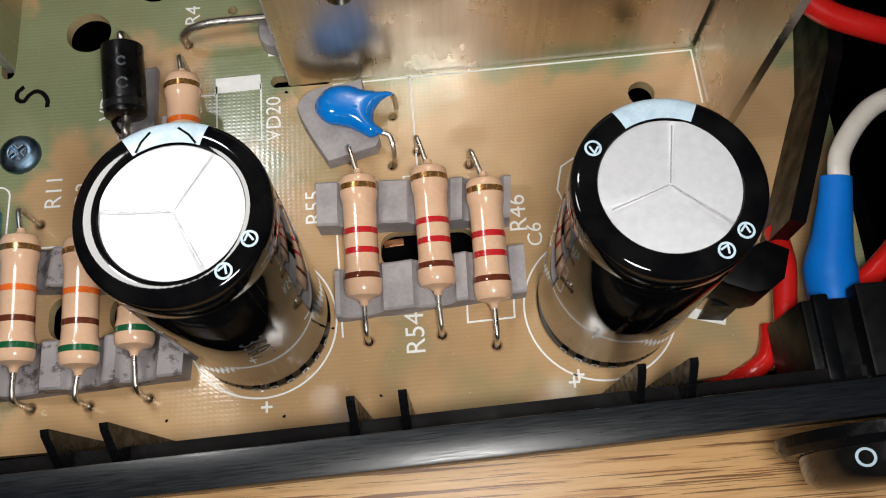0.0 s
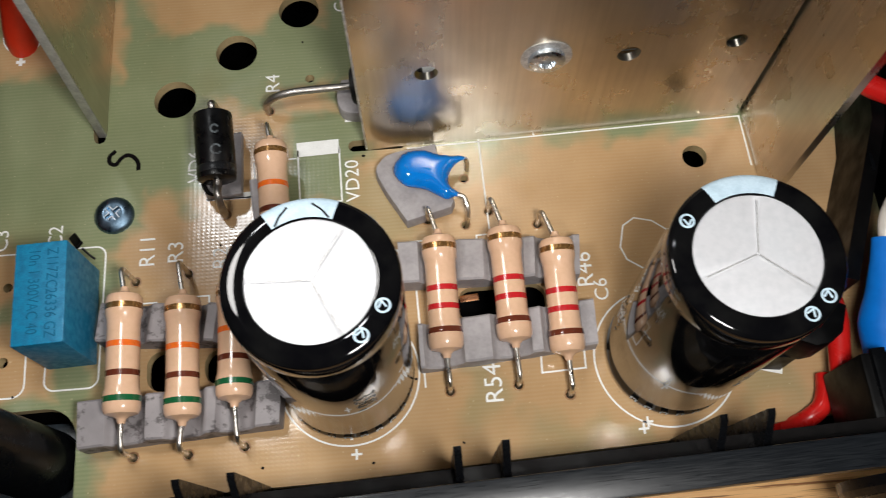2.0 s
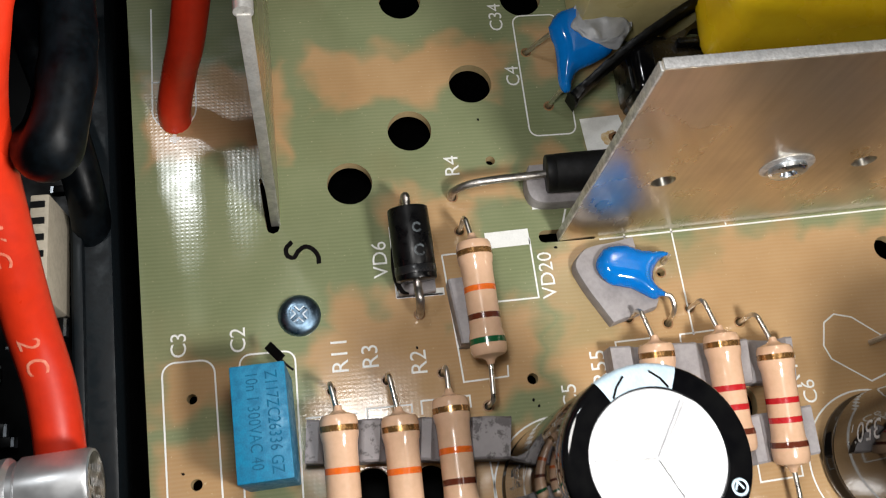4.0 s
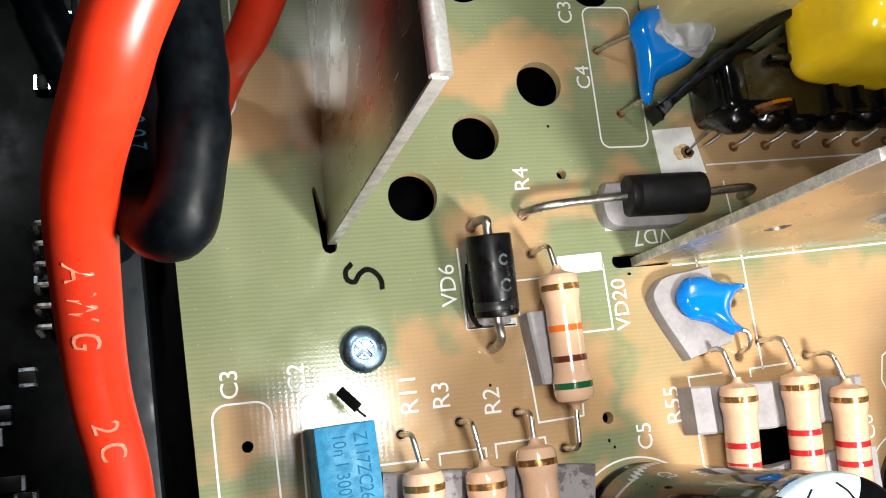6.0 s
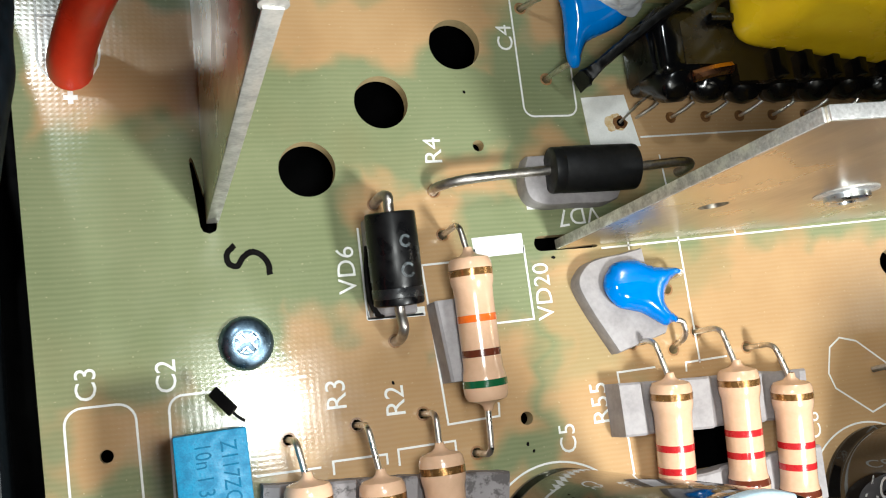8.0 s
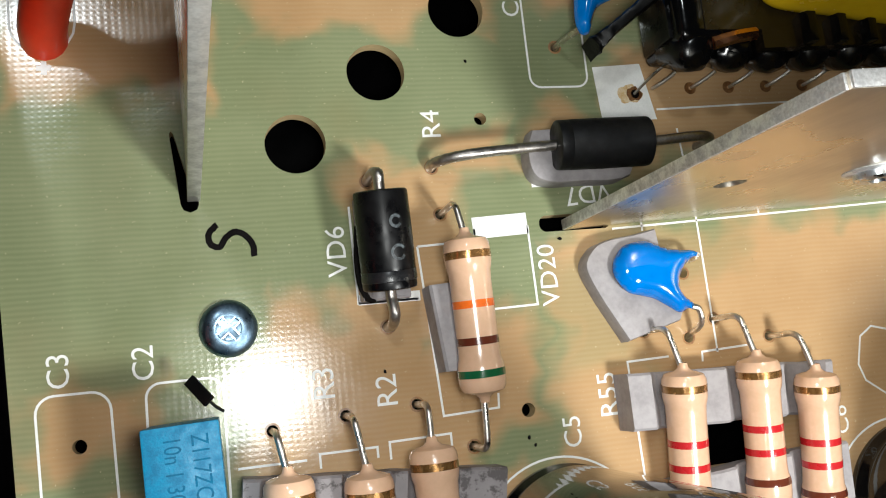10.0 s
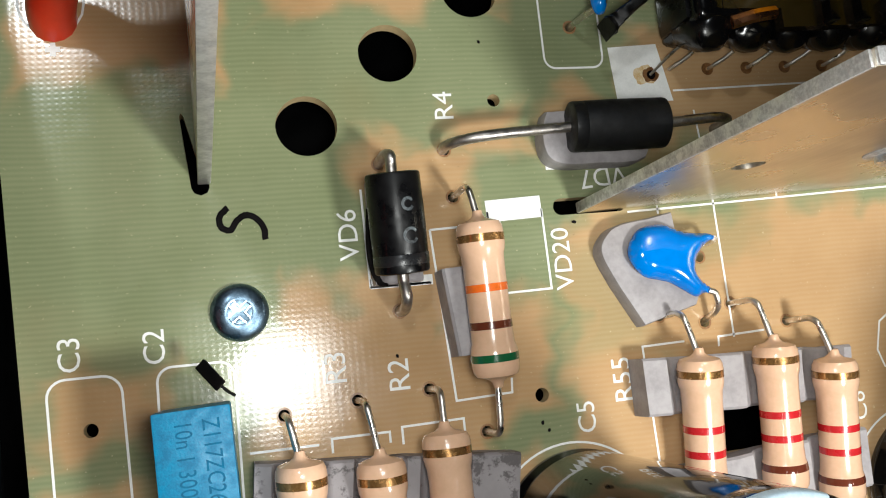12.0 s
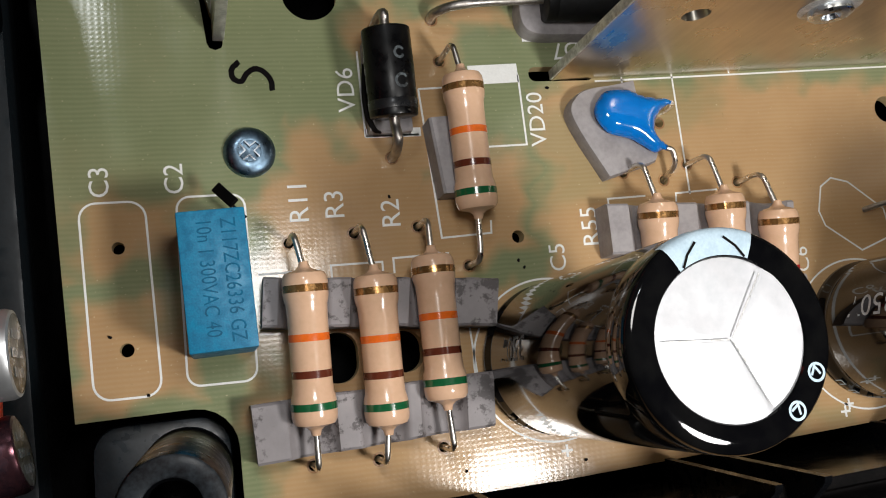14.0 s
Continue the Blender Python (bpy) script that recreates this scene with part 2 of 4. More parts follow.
CHARRED = simple("crumbly_black_plastic", (0.0025, 0.0025, 0.0025), (0.001, 0.001, 0.001), rough=0.4, scale=900, bump=1.0, spec=0.25)
# Near-black with little gloss: the left board's shadow is put into its colour.
SHADED_BOARD = simple("shaded_board", (0.0025, 0.0028, 0.003), (0.001, 0.001, 0.0012), rough=0.3, scale=150, bump=0.1, spec=0.06)
SILICONE = simple("red_silicone", (0.68, 0.034, 0.009), (0.58, 0.026, 0.007), rough=0.38, scale=150, bump=0.08)
PVC = simple("red_pvc", (0.62, 0.015, 0.012), (0.54, 0.012, 0.01), rough=0.25, scale=150, bump=0.05)
WHITE_PVC = simple("grey_white_pvc", (0.62, 0.58, 0.53), (0.52, 0.48, 0.43), rough=0.35, scale=150, bump=0.05)
SHRINK = simple("blue_heat_shrink", (0.002, 0.15, 0.56), (0.002, 0.125, 0.48), rough=0.5, scale=150, bump=0.3, spec=0.15)
BLACK_SHRINK = simple("black_heat_shrink", (0.0012, 0.0016, 0.002), (0.003, 0.005, 0.007), rough=0.42, scale=250, bump=1.0, spec=0.12)
YELLOW = simple("yellow_tape", (0.90, 0.62, 0.015), (0.84, 0.54, 0.012), rough=0.22, scale=120, bump=0.1)
PALE = simple("pale_yellow_tape", (0.62, 0.54, 0.26), (0.55, 0.47, 0.22), rough=0.35, scale=120, bump=0.1)
GLUE = simple("grey_sealant", (0.42, 0.43, 0.45), (0.32, 0.33, 0.35), rough=0.4, scale=250, bump=0.4)
CAN_SKIN = simple("satin_aluminium", (0.62, 0.63, 0.64), (0.52, 0.53, 0.54), rough=0.42, metal=0.85, scale=200)
# Black plastic lifted to blue-grey: a glancing reflection put into the base colour.
LEDGE_SHEEN = simple("sheen_tinted_black_plastic", (0.009, 0.013, 0.016), (0.005, 0.007, 0.009), rough=0.42, scale=500, bump=0.4, spec=0.3)
BROWN_BLACK = simple("brown_black_plastic", (0.014, 0.010, 0.006), (0.007, 0.005, 0.003), rough=0.2, scale=300, bump=0.12, spec=0.5)
IVORY = simple("ivory_connector", (0.62, 0.55, 0.43), (0.5, 0.44, 0.34), rough=0.45)
MARKER = simple("black_marker", (0.004, 0.003, 0.003), rough=0.7, spec=0.1)
COPPER_WIRE = simple("bare_copper", (0.75, 0.35, 0.18), rough=0.3, metal=1.0)
RUST = simple("burnt_flux", (0.10, 0.04, 0.012), (0.24, 0.11, 0.035), rough=0.4, scale=900)
HALO = simple("flux_halo", (0.62, 0.40, 0.16), (0.80, 0.70, 0.50), rough=0.4, scale=900)
WOOD = wood_material()


# ---- mesh helpers; all lengths in millimetres ----
def part(name, bm, material, parent=None, label="", sharp=0.7):
    """One mesh object from a bmesh, smooth but for its sharp edges, under its thing or part."""
    bmesh.ops.scale(bm, vec=(MM, MM, MM), verts=bm.verts)
    bm.normal_update()
    for face in bm.faces:
        face.smooth = True
    for e in bm.edges:
        if len(e.link_faces) != 2 or e.calc_face_angle(0) > sharp:
            e.smooth = False
    mesh = bpy.data.meshes.new(name)
    bm.to_mesh(mesh)
    bm.free()
    for m in material if isinstance(material, (list, tuple)) else [material]:
        mesh.materials.append(m)
    ob = new(name, mesh)
    ob.parent = parent
    if label:
        tagged(ob, label)
    return ob


def thing(name, place, label, category, group="", kind="", turn=0.0, tilt=(0, 0)):
    ob = new(name)
    ob.empty_display_size = 0.005
    ob.matrix_world = pose(*(c * MM for c in place), tilt[0], tilt[1], turn)
    return tagged(ob, label, category, group, kind)


def box(size, centre=(0, 0, 0), bevel=0.0, bm=None, segments=2):
    bm = bm or bmesh.new()
    own = bmesh.ops.create_cube(bm, size=1.0)["verts"]
    bmesh.ops.transform(bm, matrix=Matrix.Translation(centre) @ Matrix.Diagonal((*size, 1)), verts=own)
    if bevel:
        edges = list({e for v in own for e in v.link_edges})
        bmesh.ops.bevel(bm, geom=edges, offset=bevel, segments=segments, affect="EDGES", profile=0.6)
    return bm


def lathe(profile, segments=32, m=None, bm=None):
    """A turned shape round z; profile rows are radius, height."""
    bm = bm or bmesh.new()
    rings = []
    for r, z in profile:
        if r < 1e-6:
            rings.append([bm.verts.new((0, 0, z))])
        else:
            rings.append([bm.verts.new((r * math.cos(a), r * math.sin(a), z)) for a in (2 * math.pi * k / segments for k in range(segments))])
    for lo, hi in zip(rings, rings[1:]):
        for k in range(segments):
            q = [lo[k % len(lo)], lo[(k + 1) % len(lo)], hi[(k + 1) % len(hi)], hi[k % len(hi)]]
            q = [v for i, v in enumerate(q) if v not in q[:i]]
            if len(q) > 2:
                bm.faces.new(q)
    if m is not None:
        bmesh.ops.transform(bm, matrix=m, verts=[v for ring in rings for v in ring])
    return bm


def smooth_path(points, steps=8):
    """A soft line through the points."""
    p = [Vector(q) for q in points]
    p = [2 * p[0] - p[1]] + p + [2 * p[-1] - p[-2]]
    out = []
    for a, b, c, d in zip(p, p[1:], p[2:], p[3:]):
        for k in range(steps):
            t = k / steps
            out.append(0.5 * (2 * b + (c - a) * t + (2 * a - 5 * b + 4 * c - d) * t * t + (3 * b - a - 3 * c + d) * t**3))
    return out + [p[-2]]


def tube(points, radius, segments=14, steps=8, bm=None, wobble=0.0):
    bm = bm or bmesh.new()
    line = smooth_path(points, steps)
    side, rings = None, []
    for k, q in enumerate(line):
        ahead = (line[min(k + 1, len(line) - 1)] - line[max(k - 1, 0)]).normalized()
        side = (side - ahead * side.dot(ahead)).normalized() if side else ahead.orthogonal().normalized()
        up = ahead.cross(side)
        r = float(np.interp(k / (len(line) - 1) * (len(radius) - 1), range(len(radius)), radius)) if isinstance(radius, (list, tuple)) else radius
        r *= 1 + wobble * noise.noise(q * 0.35)
        rings.append([bm.verts.new(q + r * (math.cos(a) * side + math.sin(a) * up)) for a in (2 * math.pi * j / segments for j in range(segments))])
    for lo, hi in zip(rings, rings[1:]):
        for j in range(segments):
            bm.faces.new((lo[j], lo[(j + 1) % segments], hi[(j + 1) % segments], hi[j]))
    bm.faces.new(rings[0][::-1])
    bm.faces.new(rings[-1])
    return bm


def prism(outline, z0, z1, bm=None, bevel=0.0):
    bm = bm or bmesh.new()
    lo = [bm.verts.new((x, y, z0)) for x, y in outline]
    hi = [bm.verts.new((x, y, z1)) for x, y in outline]
    bm.faces.new(lo[::-1])
    top = bm.faces.new(hi)
    n = len(lo)
    for k in range(n):
        bm.faces.new((lo[k], lo[(k + 1) % n], hi[(k + 1) % n], hi[k]))
    bmesh.ops.recalc_face_normals(bm, faces=bm.faces)
    if bevel:
        bmesh.ops.bevel(bm, geom=list(top.edges), offset=bevel, segments=2, affect="EDGES", profile=0.6)
    return bm


def strip(points, width, z=0.03, closed=False, bm=None):
    """A flat inked line on the board, with mitred corners."""
    bm = bm or bmesh.new()
    p = [Vector((x, y)) for x, y in points]
    n = len(p)
    pairs = []
    for k in range(n):
        a = p[k - 1] if closed or k else None
        b = p[(k + 1) % n] if closed or k < n - 1 else None
        d1 = (p[k] - a).normalized() if a is not None else (b - p[k]).normalized()
        d2 = (b - p[k]).normalized() if b is not None else d1
        t = (d1 + d2).normalized() if (d1 + d2).length > 1e-6 else d1
        side = Vector((-t.y, t.x)) * (width / 2 / max(0.4, t.dot(d1)))
        pairs.append((bm.verts.new((*(p[k] + side), z)), bm.verts.new((*(p[k] - side), z))))
    for k in range(n if closed else n - 1):
        (a, b), (c, d) = pairs[k], pairs[(k + 1) % n]
        bm.faces.new((b, d, c, a))
    return bm


def ring(cx, cy, r, width, a0=0, a1=360, steps=64, z=0.03):
    closed = a1 - a0 >= 360
    n = steps if closed else steps + 1
    pts = [(cx + r * math.cos(a), cy + r * math.sin(a)) for a in (radians(a0 + (a1 - a0) * k / steps) for k in range(n))]
    return strip(pts, width, z, closed)


def rounded(x0, y0, x1, y1, r, steps=6):
    pts = []
    for cx, cy, a in ((x1 - r, y1 - r, 0), (x0 + r, y1 - r, 90), (x0 + r, y0 + r, 180), (x1 - r, y0 + r, 270)):
        pts += [(cx + r * math.cos(radians(a + 90 * k / steps)), cy + r * math.sin(radians(a + 90 * k / steps))) for k in range(steps + 1)]
    return pts


def letters(text, size, thick=0.0):
    """A bmesh of flat letters in the built-in font, centred, in millimetres."""
    curve = bpy.data.curves.new("letters", "FONT")
    curve.body, curve.size, curve.align_x, curve.align_y, curve.extrude = text, size, "CENTER", "CENTER", thick
    curve.resolution_u = 3
    ob = bpy.data.objects.new("letters", curve)
    mesh = bpy.data.meshes.new_from_object(ob)
    bm = bmesh.new()
    bm.from_mesh(mesh)
    bpy.data.objects.remove(ob)
    bpy.data.curves.remove(curve)
    bpy.data.meshes.remove(mesh)
    return bm


def moved(bm, m):
    bmesh.ops.transform(bm, matrix=m, verts=bm.verts)
    return bm


def at(x, y, z, rx=0, ry=0, rz=0):
    return pose(x, y, z, rx, ry, rz)


def sheet_with_holes(outer, holes, thickness, name):
    """A flat plate in xy with real openings, its top at z = 0."""
    curve = bpy.data.curves.new(name, "CURVE")
    curve.dimensions, curve.fill_mode, curve.extrude = "2D", "BOTH", thickness / 2
    for loop in [outer] + holes:
        s = curve.splines.new("POLY")
        s.points.add(len(loop) - 1)
        for q, (x, y) in zip(s.points, loop):
            q.co = (x, y, 0, 1)
        s.use_cyclic_u = True
    ob = bpy.data.objects.new(name, curve)
    mesh = bpy.data.meshes.new_from_object(ob)
    bm = bmesh.new()
    bm.from_mesh(mesh)
    bmesh.ops.remove_doubles(bm, verts=bm.verts, dist=1e-4)
    bmesh.ops.translate(bm, vec=(0, 0, -thickness / 2), verts=bm.verts)
    bpy.data.objects.remove(ob)
    bpy.data.curves.remove(curve)
    bpy.data.meshes.remove(mesh)
    return bm


def circle(cx, cy, r, steps=20):
    return [(cx + r * math.cos(2 * math.pi * k / steps), cy + r * math.sin(2 * math.pi * k / steps)) for k in range(steps)]


# ---- setting: table, room, case ----
FLOOR_Z, TABLE_Z = -9.0, -13.0
part("table_top", box((420, 380, 20), (-5, 55, TABLE_Z - 10.0), 1.0), WOOD)
tagged(bpy.data.objects["table_top"], "oak veneer table top with dark open grain", "table", kind="structure")
case = thing("case", (0, 0, TABLE_Z), "open black plastic case with ribbed wall, on the table", "case")
CZ = -TABLE_Z
case.matrix_world = pose(0, 0.0002, TABLE_Z * MM, 0, 0, 2.0)
# Floor, inner ledge and plain walls wear the black with shade painted in.
part("case_floor", box((230, 104, 2.5), (-5, 68.2, 1.4), 0.4), INNER_SHADE, case)
# The near wall: a lip on top, the wall drawn in below it.
wall = box((230, 3.4, 1.6), (-5, 12.4, CZ + 18.4), 0.35)
part("wall_lip", wall, RAIL, case)
part("wall_band", box((230, 2.2, 4.2), (-5, 12.1, CZ + 15.6), 0.3), RAIL, case)
part("front_wall", box((230, 1.8, CZ + 14.2), (-5, 15.2, (CZ + 14.2) / 2 + 0.1)), SMOOTH_BLACK, case)
part("wall_step", box((230, 2.6, 1.2), (-5, 13.6, CZ + 14.2)), SMOOTH_BLACK, case)
part("inner_ledge", box((150, 3.2, 1.6), (-5, 18.6, CZ - 4.2), 0.3), INNER_SHADE, case)
for ribx, ribtall in ((-34.4, 20.2), (-29.0, 20.4), (-6.8, 20.0), (-2.0, 20.4), (20.0, 20.0), (24.8, 20.2)):
    outline = [(2.0, 0), (4.4, 0.2), (4.2, 8.0), (3.3, ribtall + 8.0), (2.7, ribtall + 7.8), (0.2, ribtall + 4.5), (0, ribtall + 4.0), (0.6, 9.0)]
    rib = prism([(y, z) for y, z in outline], -0.4, 0.4)
    part("rib", moved(rib, Matrix.Translation((ribx, 14.2, CZ - 8.0)) @ Matrix(((0, 0, 1, 0), (1, 0, 0, 0), (0, 1, 0, 0), (0, 0, 0, 1)))), SHADE_BLACK, case)
# Ledge and bar carry their blue-grey reflection as colour.
part("left_ledge", box((5.2, 100, 6.5), (-73.0, 70, CZ - 4.6), 0.5), LEDGE_SHEEN, case)
part("left_groove_bar", box((1.2, 100, 1.2), (-74.4, 70, CZ - 1.0), 0.3), LEDGE_SHEEN, case)
part("right_wall", box((2.5, 105, 32), (62, 66, 16.2), 0.5), INNER_SHADE, case)
part("back_wall", box((230, 2.5, 32), (-5, 120, 16.2), 0.5), INNER_SHADE, case)
part("left_wall", box((2.5, 105, 32), (-119, 66, 16.2), 0.5), INNER_SHADE, case)
post = thing("screw_post", (-58.0, 23.0, FLOOR_Z - 1.3), "hollow round black screw post of the case", "screw post")
part("post_tube", lathe([(0.1, 0), (5.0, 0), (4.6, 1), (3.9, 35.3), (3.7, 35.9), (2.2, 35.9), (1.9, 35.3), (1.9, 22), (0.01, 22)], 40), PLASTIC, post)
part("post_foot", prism(rounded(-9.0, -12, 4.5, 5.4, 3.0), 0.1, 6.0, bevel=0.8), SATIN, post)
part("post_rim", lathe([(3.75, 35.86), (3.6, 35.97), (2.3, 35.97), (2.15, 35.86)], 40), WORN, post, "scuffed grey rim")

# ---- the board ----
BIG_HOLES = [(-42.2, 71.9), (-33.6, 79.0), (-24.5, 85.6), (-15.6, 99.0), (-33.0, 99.5)]
LEAD_HOLES = [(-46.5, 44.9), (-39.7, 45.5), (-32.8, 45.8), (-45.8, 22.4), (-39.2, 22.2), (-32.4, 22.6), (-8.2, 50.5), (0.0, 51.1), (6.3, 48.7),
              (-7.1, 27.3), (1.4, 27.4), (7.6, 25.7), (-28.5, 64.1), (-27.6, 41.2), (-35.6, 67.8), (-34.9, 53.4), (-28.9, 68.9), (-3.2, 49.4),
              (-2.8, 56.2), (-14.0, 81.4), (-16.0, 90.0)]
EMPTY_HOLES = [(-63.0, 45.5, 0.62), (-62.7, 35.5, 0.68), (-21.7, 44.0, 0.7), (-23.2, 73.8, 0.65), (29.0, 57.0, 1.7)]
SLOTS = [[(-51.6, 69.4), (-51.6, 66.4), (-51.8, 65.95), (-52.4, 65.7), (-53.0, 65.95), (-53.25, 66.5), (-53.9, 73.3), (-53.7, 73.6), (-53.5, 73.3), (-52.7, 69.8)], rounded(-18.2, 61.6, -10.3, 63.3, 0.8)]
NOTCH = [(-67.7, 29.0)] + [(-58.0, 29.2)] + [(-56.9 + 4.1 * math.cos(radians(a)), 25.1 + 4.1 * math.sin(radians(a))) for a in range(90, -1, -15)] + [(-52.7, 17.3)]
BOARD_EDGE = [(-71.0, 110.0), (-69.4, 70.0)] + NOTCH + [(-20, 17.6), (20, 19.2), (36.5, 20.6), (52.1, 21.2), (52.1, 110.0)]
board = thing("circuit_board", (0, 0, 0), "tan-green single-sided circuit board with white printed outlines", "circuit board")
R55_OPENING = [rounded(-5.2, 36.0, 6.2, 40.6, 1.9)]
LOW_OPENING = [rounded(-44.6, 30.2, -40.4, 35.4, 1.9), rounded(-37.4, 30.6, -33.6, 35.0, 1.8)]
holes = [circle(x, y, 2.95, 36) for x, y in BIG_HOLES] + [circle(x, y, 0.55, 12) for x, y in LEAD_HOLES] + [circle(x, y, r, 16) for x, y, r in EMPTY_HOLES]
plate = sheet_with_holes(BOARD_EDGE, holes + SLOTS + R55_OPENING + LOW_OPENING, 1.6, "laminate")
for f in plate.faces:
    f.material_index = 0 if abs(f.normal.z) > 0.5 else 1
part("laminate", plate, [MASK, EDGE], board)
for x, y in LEAD_HOLES:
    part("solder_ring", ring(x, y, 0.64, 0.2, steps=16, z=0.02), PAD, board, "brown flux ring")


def ink(name, bm):
    part(name, bm, INK, board, "white screen print")


def printed(text, x, y, size, turn=90):
    ink("printed_text", moved(letters(text, size), at(x, y, 0.03, 0, 0, turn)))


W = 0.22
ink("printed_outline", strip([(x - 0.033 * (y - 40.5) - 0.1, y) for x, y in rounded(-66.1, 30.9, -59.9, 50.1, 1.6)], W, closed=True))
ink("printed_outline", strip(rounded(-57.3, 31.4, -50.6, 50.3, 1.3), W, closed=True))
ink("printed_outline", strip([(-37.6, 65.4), (-37.5, 55.9), (-31.6, 55.9)], W))
ink("printed_block", strip([(-37.5, 56.2), (-31.4, 56.2)], 1.0))
ink("printed_outline", strip([(-19.5, 62.4), (-19.4, 54.3), (-25.0, 54.2), (-25.2, 62.4)], W))
ink("printed_block", strip([(-25.3, 62.45), (-19.5, 62.65)], 2.2))
ink("printed_outline", strip([(-31.2, 61.0), (-30.3, 44.4), (-24.7, 44.6), (-24.6, 46.0)], W))
ink("printed_outline", strip([(-31.2, 61.0), (-25.4, 61.2)], W))
ink("printed_line", strip([(-10.2, 61.45), (8, 61.95), (36.3, 62.75), (36.5, 55.0)], W))
ink("printed_line", strip([(-1.0, 72.0), (-0.3, 62.6), (-0.1, 47.6)], W))
ink("printed_line", strip([(-6.8, 62.6), (-6.8, 61.0)], W))
ink("printed_line", strip([(7.4, 63.1), (7.4, 62.1)], W))
ink("printed_outline", strip([(-5.8, 47.7), (-10.5, 47.6), (-10.1, 28.0)], W))
ink("printed_outline", strip([(-2.0, 46.8), (-1.9, 47.8), (3.5, 48.0)], W))
ink("printed_outline", strip([(4.6, 31.0), (4.5, 28.7), (10.0, 28.9), (10.1, 31.2)], W))
ink("printed_outline", strip([(-49.8, 41.9), (-43.6, 41.9)], W))
ink("printed_outline", strip([(-42.4, 41.0), (-42.4, 42.3), (-37.0, 42.3), (-37.0, 41.3)], W))
ink("printed_outline", strip([(-35.8, 41.0), (-35.8, 42.6), (-29.8, 42.7), (-29.8, 41.2)], W))
ink("printed_line", strip([(-28.3, 34.6), (-28.0, 29.6)], W))
ink("printed_circle", ring(-19.5, 30.4, 8.75, W))
ink("printed_circle", ring(20.1, 29.6, 8.9, W))
for x, y in ((-19.0, 20.6), (-19.5, 23.0), (16.0, 20.8), (16.6, 21.6), (-64.5, 80.0)):
    ink("printed_plus", strip([(x - 0.65, y), (x + 0.65, y)], 0.28 if x > -60 else 0.5))
    ink("printed_plus", strip([(x, y - 0.65), (x, y + 0.65)], 0.28 if x > -60 else 0.5, 0.034))
ink("printed_outline", strip(rounded(-17.2, 77.0, -10.7, 96.0, 1.2), W, closed=True))
ink("printed_block", prism([(-10.0, 79.1), (-4.4, 79.4), (-3.2, 73.1), (-9.6, 73.1)], 0.01, 0.03))
ink("printed_line", strip([(-3.1, 74.2), (30, 75.0)], W))
ink("printed_outline", strip([(16.8, 44.6), (17.6, 47.6), (19.2, 48.6), (21.5, 48.0), (26, 44.4), (26.5, 41), (22, 39.5), (17.4, 42.8)], W, closed=True))
ink("printed_outline", strip([(-67.4, 100), (-67.3, 84.3)] + [(-64.5 + 2.85 * math.cos(radians(a)), 84.3 + 2.85 * math.sin(radians(a))) for a in range(180, 361, 20)] + [(-61.6, 100)], W))
ink("printed_line", strip([(-67.3, 88.5), (-65.0, 88.5)], W))
ink("printed_block", strip([(29.9, 28.0), (34.4, 26.7)], 1.3))
for text, x, y, size in (("C3", -64.4, 52.2, 2.7), ("C2", -57.3, 52.2, 2.7), ("R11", -45.1, 49.2, 2.9), ("R3", -41.4, 48.7, 2.9), ("R2", -35.5, 47.4, 2.9),
                         ("VD6", -39.1, 61.1, 2.7), ("R4", -28.4, 73.4, 2.8), ("VD20", -17.8, 57.2, 2.7), ("R55", -13.0, 44.6, 2.9), ("C5", -17.3, 41.4, 2.7),
                         ("R54", -1.6, 27.9, 3.2), ("R46", 11.7, 41.9, 3.1), ("C6", 13.5, 39.0, 2.6), ("C4", -18.3, 86.4, 2.7), ("C34", -19.5, 96.0, 2.7)):
    printed(text, x, y, size)
ink("printed_block", strip([(-18.5, 66.6), (-13.0, 66.6)], 0.55))
printed("VD7", -12.4, 65.4, 2.8, 185)
# A marker squiggle, by hand.
squiggle = [(-50.1, 64.4), (-50.9, 63.6), (-50.8, 62.6), (-50.0, 62.3), (-49.3, 63.2), (-48.5, 63.6), (-47.7, 63.3), (-47.0, 62.4), (-46.9, 61.2)]
random.seed(9)
uneven = [(q.x + random.uniform(-0.03, 0.03), q.y + random.uniform(-0.03, 0.03)) for q in smooth_path([(x, y, 0) for x, y in squiggle], 7)]
part("marker_stroke", strip(uneven, 0.58, 0.035), MARKER, board, "black marker stroke")

# ---- metal sheets ----
heat_sink = thing("heat_sink", (0, 0, -1.6), "bent sheet-metal heat sink, shiny and smudged, standing on the board", "heat sink")
ZS = 1.6
sink_holes = [circle(-7.2, 17.7, 1.45), circle(17.4, 17.6, 1.45), circle(30.5, 18.2, 1.3)]
face = sheet_with_holes([(-15.6, 0.0), (36.2, 0.0), (36.2, 43.6), (-15.6, 43.6)], sink_holes, 1.05, "face")
UPRIGHT = Matrix(((1, 0, 0, 0), (0, 0, -1, 63.0), (0, 1, 0, ZS), (0, 0, 0, 1)))
part("back_plate", moved(face, UPRIGHT), METAL, heat_sink)
side = sheet_with_holes([(49.2, 0.2), (63.9, 0.2), (63.9, 43.6), (49.2, 43.6)], [], 1.05, "side")
part("side_plate", moved(side, Matrix(((0, 0, -1, 36.6), (1, 0, 0, 0), (0, 1, 0, ZS), (0, 0, 0, 1)))), METAL, heat_sink)
part("sheared_rim", box((51.9, 1.09, 0.3), (10.3, 63.53, ZS + 43.72), 0.14), SHEET_EDGE, heat_sink)
